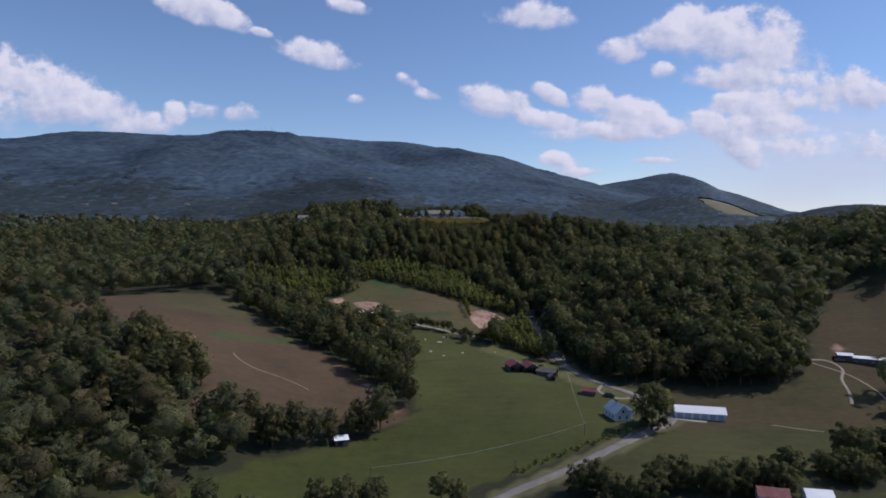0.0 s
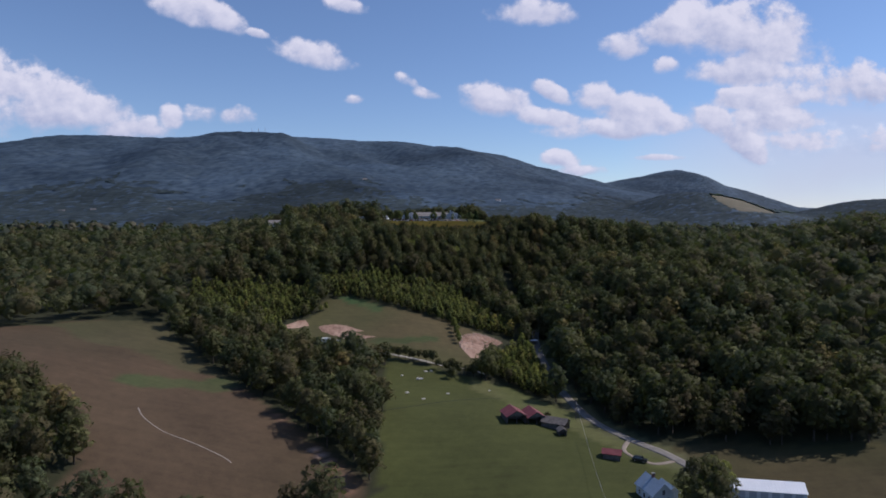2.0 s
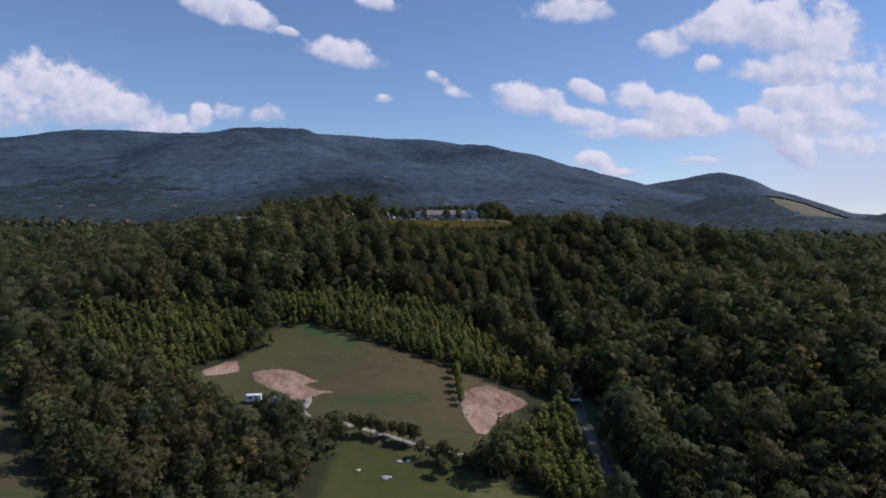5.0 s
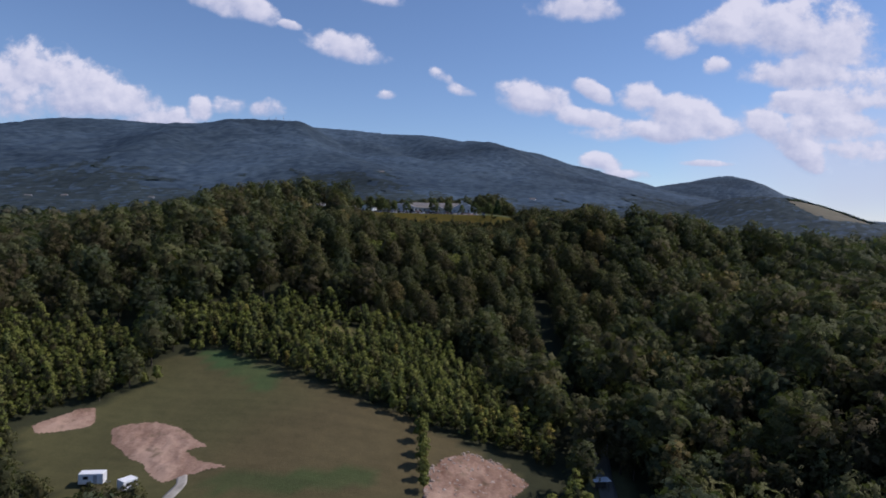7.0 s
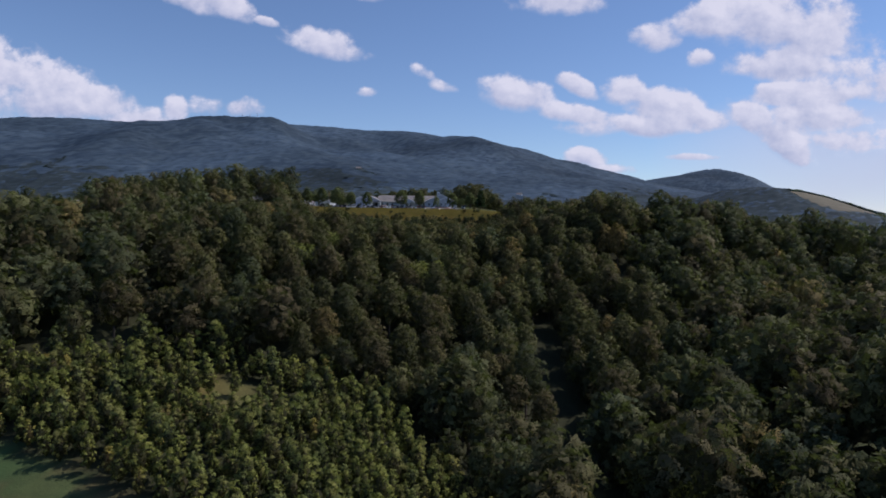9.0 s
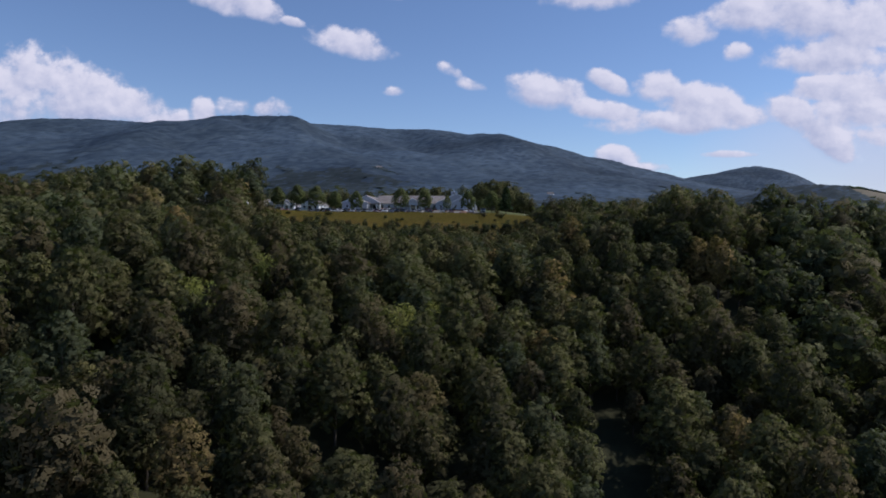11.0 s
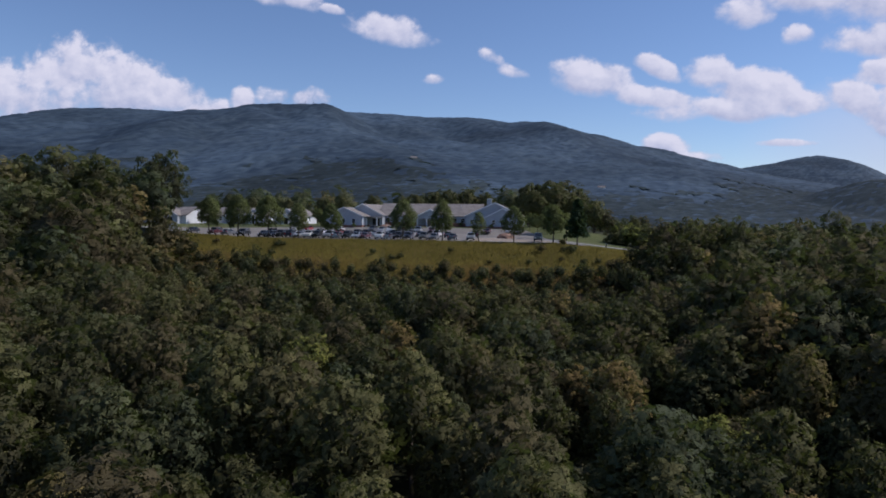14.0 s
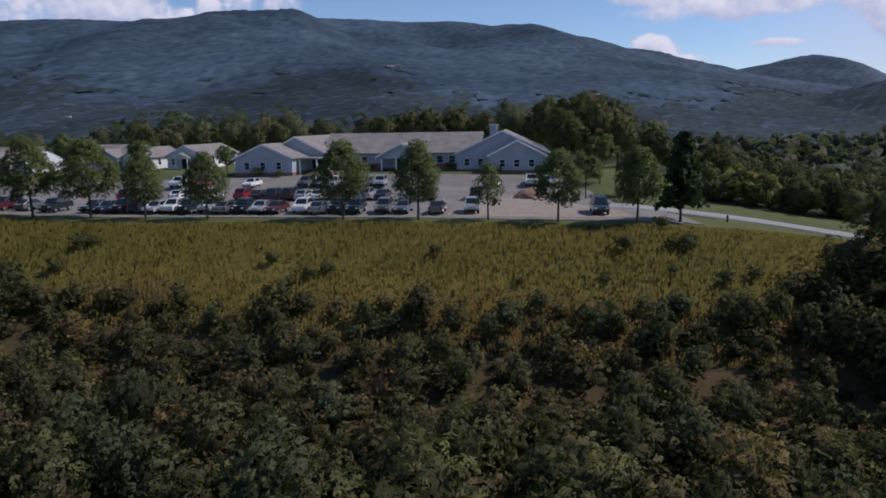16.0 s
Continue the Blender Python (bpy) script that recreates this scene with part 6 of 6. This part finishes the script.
# ---- single trees of the valley
planted_tree("yard_tree", "big round leafy tree beside the farmhouse", "tree", 76.5, 239.5, 17.5, 1201, mat="near_leaf", lumps=26, leaves=2600, size=0.045, wide=0.42, low=-0.04, pointed=0.0, tint=0.3, reach=1.9)
planted_tree("yard_tree", "leafy tree behind the farmhouse", "tree", 81.5, 247.0, 14.5, 1202, mat="young_leaf", lumps=12, leaves=1100, size=0.06, wide=0.36, low=0.2, tint=0.2)
for i, (x, y, h) in enumerate([(-27.5, 238.5, 10.5), (72.5, 313.5, 7.0), (46, 309, 4.0), (134, 219, 12.5), (138.5, 213, 11), (142, 222, 9), (146, 215, 12)]):
    planted_tree("field_tree", "round leafy tree standing at a field's edge", "tree", x, y, h, 1210 + i, mat="near_leaf", lumps=16, leaves=960, size=0.065, wide=0.42, low=0.0, pointed=0.0, reach=1.85, group="trees at field edges", tint=0.4 + 0.1 * (i % 3))
for i, (x, y, h) in enumerate([(-66, 386, 5.5), (-62, 381, 6.5), (-57, 380.5, 5), (-53, 377.5, 6), (-70, 392, 5), (-45, 380, 4.5), (-37, 380, 5.5), (-33.5, 377, 5), (-59, 375, 7), (-41, 375, 6), (0, 192, 9), (5, 189, 8)]):
    planted_tree("copse_tree", "leafy tree in a small copse below the field", "tree", x, y, h, 1430 + i, mat="near_leaf", lumps=12, leaves=500, size=0.08, wide=0.42, low=0.08, pointed=0.0, group="trees of the copse", tint=0.5 + 0.1 * (i % 4), limbs=3)
for i, (x, y) in enumerate([(-15, 374.5), (-12, 370.5), (-9, 371.5), (-5.5, 370), (-3, 372), (0.5, 369.5), (3.5, 369), (6, 363), (9.5, 361), (12.5, 362), (15, 359.5), (18.5, 361.5), (21.5, 359), (25, 361), (29, 363.5), (12, 355.0)]):
    planted_tree("hedgerow_tree", "small round tree in a row beside the pasture", "tree", x, y, 4.6 + 2.2 * abs(math.sin(i * 2.3)) + (0.8 if i > 11 else 0), 1230 + i, mat="near_leaf", lumps=12, leaves=640, size=0.07, wide=0.36, low=0.2, pointed=0.1, group="trees in the hedgerow", tint=0.35 + 0.1 * (i % 3), limbs=3)
for i in range(30):
    rng = random.Random(500 + i)
    xs = (-40 + 26 * rng.random(), 184 + 8 * rng.random()) if i < 7 else (40 + 62 * (i - 7) / 22, 189.5 + 5 * rng.random() - (5 if 9 < i < 15 else 0))
    planted_tree("roadside_tree", "dark leafy tree beside the country road", "tree", xs[0], xs[1], rng.uniform(6.5, 10.5), 1260 + i, mat="near_leaf", lumps=15, leaves=690, size=0.075, wide=0.48, low=-0.05, pointed=0.0, reach=1.85, group="trees by the road", tint=0.25 + 0.15 * (i % 3), limbs=3)
for i in range(12):
    rng = random.Random(560 + i)
    planted_tree("roadside_tree", "dark leafy tree beside the country road", "tree", 104 + 30 * rng.random(), 200 + 8 * rng.random(), rng.uniform(6.5, 10), 1300 + i, mat="near_leaf", lumps=15, leaves=690, size=0.075, wide=0.48, low=-0.05, pointed=0.0, reach=1.85, group="trees by the road", tint=0.25 + 0.15 * (i % 3), limbs=3)
for i in range(22):
    s = i / 21
    x, y = 22 + 46 * s, 207 + 31 * s + 1.2 * math.sin(i * 2.1)
    shrub("verge_bush", "low weedy bush along the road verge", x, y, 1.0 + 0.8 * abs(math.sin(i * 1.9)), 1330 + i, "young_leaf" if i % 3 == 0 else "weed", "bushes along the road", 0.2, 0.6, 160)
for i, (x, y, h) in enumerate([(5.8, 424, 5), (13.5, 414, 6), (14.5, 409, 5.5), (15, 404.5, 6), (15.5, 400, 5), (16, 396, 4.5), (14, 419, 5), (-50, 440, 4), (-46, 446, 5), (-64.9, 421, 4.5), (-62, 422, 4), (-57.3, 423.5, 3.8), (-54.9, 425.5, 4.6), (-57.6, 441, 3.2), (-52.4, 440.6, 3.6), (-57, 443.6, 3.4), (-59.8, 446.6, 3.6)]):
    planted_tree("sapling_tree", "slender young tree at the edge of the upper field", "tree", x, y, h, 1360 + i, mat="young_leaf", lumps=7, leaves=300, size=0.1, wide=0.27, low=0.12, pointed=0.5, group="saplings at the upper field", tint=0.2 + 0.1 * (i % 3), limbs=2)

# ---- trees that stand out from the woods below the plateau
for i, (x, y, h, tint) in enumerate([(15.5, 524, 12.0, 0.55), (20.5, 529, 11.0, 0.75), (-14, 512, 12.5, 0.3), (44, 566, 8.5, 0.6), (2, 575, 8.0, 0.8), (-10, 531, 11.5, 0.1)]):
    planted_tree("bright_tree", "yellow-green leafy tree standing out from the darker woods", "tree", x, y, h, 1400 + i, mat="young_leaf", lumps=20, leaves=1000, size=0.042, wide=0.42, low=0.2, pointed=0.1, group="bright trees in the woods", tint=tint)


def bare_tree(x, y, tall, seed):
    t = thing("bare_tree", pose(x, y, ground_z(x, y)), "bare grey dead tree with fine upright twigs", "tree")
    rng = random.Random(seed)
    part("trunk", rod(bmesh.new(), (0, 0, -0.3), (0.2, 0, tall * 0.75), 0.16, 0.05, 7), MAT["dead"], t)
    for k in range(16):
        h, a = tall * rng.uniform(0.3, 0.72), rng.uniform(0, 6.28)
        r = tall * rng.uniform(0.12, 0.26)
        p, q = Vector((0.1, 0, h)), Vector((r * math.cos(a), r * math.sin(a), h + r * 1.5))
        bm = rod(bmesh.new(), p, q, 0.05, 0.02, 5)
        for j in range(5):
            s = p.lerp(q, rng.uniform(0.35, 0.95))
            rod(bm, s, s + Vector((rng.uniform(-0.7, 0.7), rng.uniform(-0.7, 0.7), rng.uniform(0.5, 1.3))), 0.02, 0.008, 4)
        part("limb", bm, MAT["dead"], t)


bare_tree(26.5, 531, 11.5, 3)
bare_tree(-47, 487, 12.5, 4)

# ---- masts on the mountain and far houses
for i, (x, y, h) in enumerate([(-632, 2349, 22), (-610, 2352, 26), (-655, 2350, 18)]):
    m = thing("radio_mast", pose(x, y, ground_z(x, y)), "slim steel radio mast on the mountain top", "mast", "masts on the mountain")
    part("pole", rod(bmesh.new(), (0, 0, -2), (0, 0, h), 0.9, 0.5, 6), MAT["steel"], m)
    part("antenna", boxed(-1.6, 1.6, -0.3, 0.3, h - 6, h - 5), MAT["steel"], m)


def far_house(x, y, turn, w, d, label, roof="white_metal", lift=0.0):
    h = thing("far_house", pose(x, y, ground_z(x, y) + lift, 0, 0, turn), label, "house", "houses in the distance")
    ridge_block(h, -w / 2, w / 2, -d / 2, d / 2, 3.2, 5.6, base=-3.0, wall="white_siding", roof=roof, over=0.5, rows=4)
    for k in (-0.3, 0.0, 0.3):
        window(h, w * k, -d / 2 - 0.05, 1.0, 1.2, 1.4)


for x, y, turn, w, d, roof in [(-310, 1190, 10, 9, 7, "white_metal"), (-690, 1275, 12, 10, 7, "shingle"), (-505, 1305, -8, 9, 7, "shingle"), (-640, 1290, 5, 9, 7, "shingle"), (120, 1480, -10, 10, 7, "shingle"), (-180, 1620, 15, 10, 7, "shingle")]:
    far_house(x, y, turn, w, d, "small pale house on the wooded slope", roof, 2.0)
far_house(-126, 596, 10, 9, 7, "white house on the crest beyond the wooded knoll", "shingle", 0.0)



def rubble():
    """Broken rock, roots and felled wood strewn over the bared clay."""
    rng = np.random.default_rng(44)
    n = 1500
    x, y = rng.uniform(13, 41, n), rng.uniform(388, 418, n)
    keep = inside(CUTTINGS[2], x, y)
    x, y = x[keep], y[keep]
    n = len(x)
    s = rng.uniform(0.12, 0.5, (n, 1, 1)) * rng.uniform(0.5, 1.6, (n, 1, 3)) * np.array((1, 1, 0.7))
    v = ICO_V[None] * rng.uniform(0.7, 1.3, (n, 12, 1)) * s
    v = v + np.stack([x, y, height(x, y)], -1)[:, None]
    f = (ICO_F[None] + 12 * np.arange(n)[:, None, None]).reshape(-1, 3)
    me = mesh_from("rubble", v.reshape(-1, 3), f, [MAT["rubble"]], False)
    return tagged(new("rubble", me), "broken rock and roots strewn over bare clay", "rubble", kind="stuff")


rubble()


def cutting(poly, seed, steep):
    """A face of bare clay where the slope was dug away: runnels, clods and a sharp head."""
    px, py = [p[0] for p in poly], [p[1] for p in poly]
    step = 0.45
    gx, gy = np.meshgrid(np.arange(min(px) - 1, max(px) + 1, step), np.arange(min(py) - 1, max(py) + 1, step))
    ny, nx = gx.shape
    hit = inside(poly, gx + 0.8 * rough(gx, gy, 4, seed, 3), gy + 0.8 * rough(gx, gy, 4, seed + 1, 3))
    deep = np.zeros(gx.shape)
    for shift in range(1, 7):
        deep += (np.roll(hit, shift, 0) & np.roll(hit, -shift, 0) & np.roll(hit, shift, 1) & np.roll(hit, -shift, 1) & hit) / 6
    runnel = rough(1.5 * gx + 2.5 * rough(gx, gy, 5, seed + 2, 2), 0.7 * gy, 2.6, seed + 3, 4)
    gz = height(gx, gy) + 0.06 + deep * steep * (0.22 * runnel + 0.3 * rough(gx, gy, 1.3, seed + 4, 3) + 0.3)
    head = (gy - min(py)) / (max(py) - min(py))
    wash = np.clip(0.85 - 0.55 * head + 0.3 * runnel + 0.4 * rough(gx, gy, 6, seed + 5, 2), 0, 1)
    idx = np.arange(nx * ny).reshape(ny, nx)
    quads = np.stack([idx[:-1, :-1], idx[:-1, 1:], idx[1:, 1:], idx[1:, :-1]], -1).reshape(-1, 4)
    quads = quads[hit.ravel()[quads].all(1)]
    used, back = np.unique(quads, return_inverse=True)
    me = mesh_from("bare_earth", np.stack([gx, gy, gz], -1).reshape(-1, 3)[used], back.reshape(quads.shape), [MAT["clay"]], True, (("wash", "FLOAT", wash.ravel()[used]),))
    return tagged(new("bare_earth", me), "bare orange-brown clay washed into runnels", "bare earth", kind="structure")


def clay_material():
    m = material("washed clay", (0.3, 0.18, 0.12), 0.95, 0, 0.2)
    k = Net(m)
    wash = k.math("ADD", k.attribute("wash", "Fac"), k.math("MULTIPLY", k.math("SUBTRACT", k.noise(1.6, 5, 0.7), 0.5), 0.9))
    base = k.mix(k.remap(wash, 0.1, 0.9, 0, 1), (0.17, 0.092, 0.062), (0.45, 0.30, 0.22))
    k.color(k.mix(k.remap(k.noise(0.35, 4, 0.6), 0.56, 0.7, 0, 0.6), base, (0.11, 0.085, 0.045)))
    k.bump(k.noise(3.0, 4, 0.7), 0.6, 0.2)
    return m


MAT["clay"] = clay_material()
for i, poly in enumerate(CUTTINGS):
    cutting(poly, 130 + 7 * i, 0.9)


def rock_outcrop(x, y, size, seed):
    """A pale limestone hump with a few broken corners, set into the grass."""
    rng = random.Random(seed)
    bm = bmesh.new()
    for k in range(3):
        lump = bmesh.new()
        bmesh.ops.create_icosphere(lump, subdivisions=2, radius=1)
        ox, oy, r = rng.uniform(-0.7, 0.7) * size, rng.uniform(-0.4, 0.4) * size, size * rng.uniform(0.45, 0.8)
        for v in lump.verts:
            j = 1 + 0.3 * noise.noise(v.co * 1.9 + Vector((seed, k * 3.1, 0)))
            v.co = Vector((ox + v.co.x * r * j * 1.3, oy + v.co.y * r * j, v.co.z * r * j * 0.62 + 0.06))
        me = bpy.data.meshes.new("lump")
        lump.to_mesh(me)
        lump.free()
        bm.from_mesh(me)
        bpy.data.meshes.remove(me)
    ob = mesh_object("rock_outcrop", bm, MAT["pale_rock"])
    ob.matrix_world = pose(x, y, ground_z(x, y), 0, 0, rng.uniform(0, 360))
    return tagged(ob, "pale limestone outcrop in the pasture grass", "rock", "rocks in the pasture")


MAT["pale_rock"] = mottled("pale limestone", (0.34, 0.31, 0.26), (0.58, 0.55, 0.49), 1.6, 0.9, 5, 0.5, 0.05)
for i, (x, y, size) in enumerate([(-9.4, 354.0, 0.7), (-2.4, 351.6, 1.1), (-1.4, 352.2, 0.8), (-6.0, 335.0, 0.9), (0.5, 328.0, 0.7), (10.3, 336.5, 0.7), (27.5, 345.4, 0.5), (0.9, 360.2, 0.8), (3.0, 361.0, 0.7)]):
    rock_outcrop(x, y, size, 60 + i)
ribbon("path", [(-16.5, 313), (-9, 316.5), (-0.5, 320.4), (8, 325.5), (15.5, 329), (24, 333), (31, 336)], 0.55, "rut", "dark sunken line across the pasture", "path", 0.02)


def roadside_shelter():
    """A small flat-roofed shelter where a lane leaves the valley road."""
    x, y = 54.6, 410.5
    b = thing("roadside_shelter", pose(x, y, ground_z(x, y), 0, 0, 12), "small open shelter with a pale flat metal roof", "shelter")
    for px in (-1.5, 1.5):
        for py in (-0.9, 0.9):
            part("post", boxed(px - 0.07, px + 0.07, py - 0.07, py + 0.07, -0.4, 2.35), MAT["old_wood"], b)
    part("wall", boxed(-1.5, 1.5, 0.84, 0.96, -0.3, 2.3), MAT["old_wood"], b)
    part("bench", boxed(-1.3, 1.3, 0.35, 0.8, 0.42, 0.5, bevel=0.01), MAT["old_wood"], b)
    part("roof", boxed(-2.0, 2.0, -1.3, 1.3, 2.36, 2.5, bevel=0.03), MAT["white_metal"], b)


roadside_shelter()
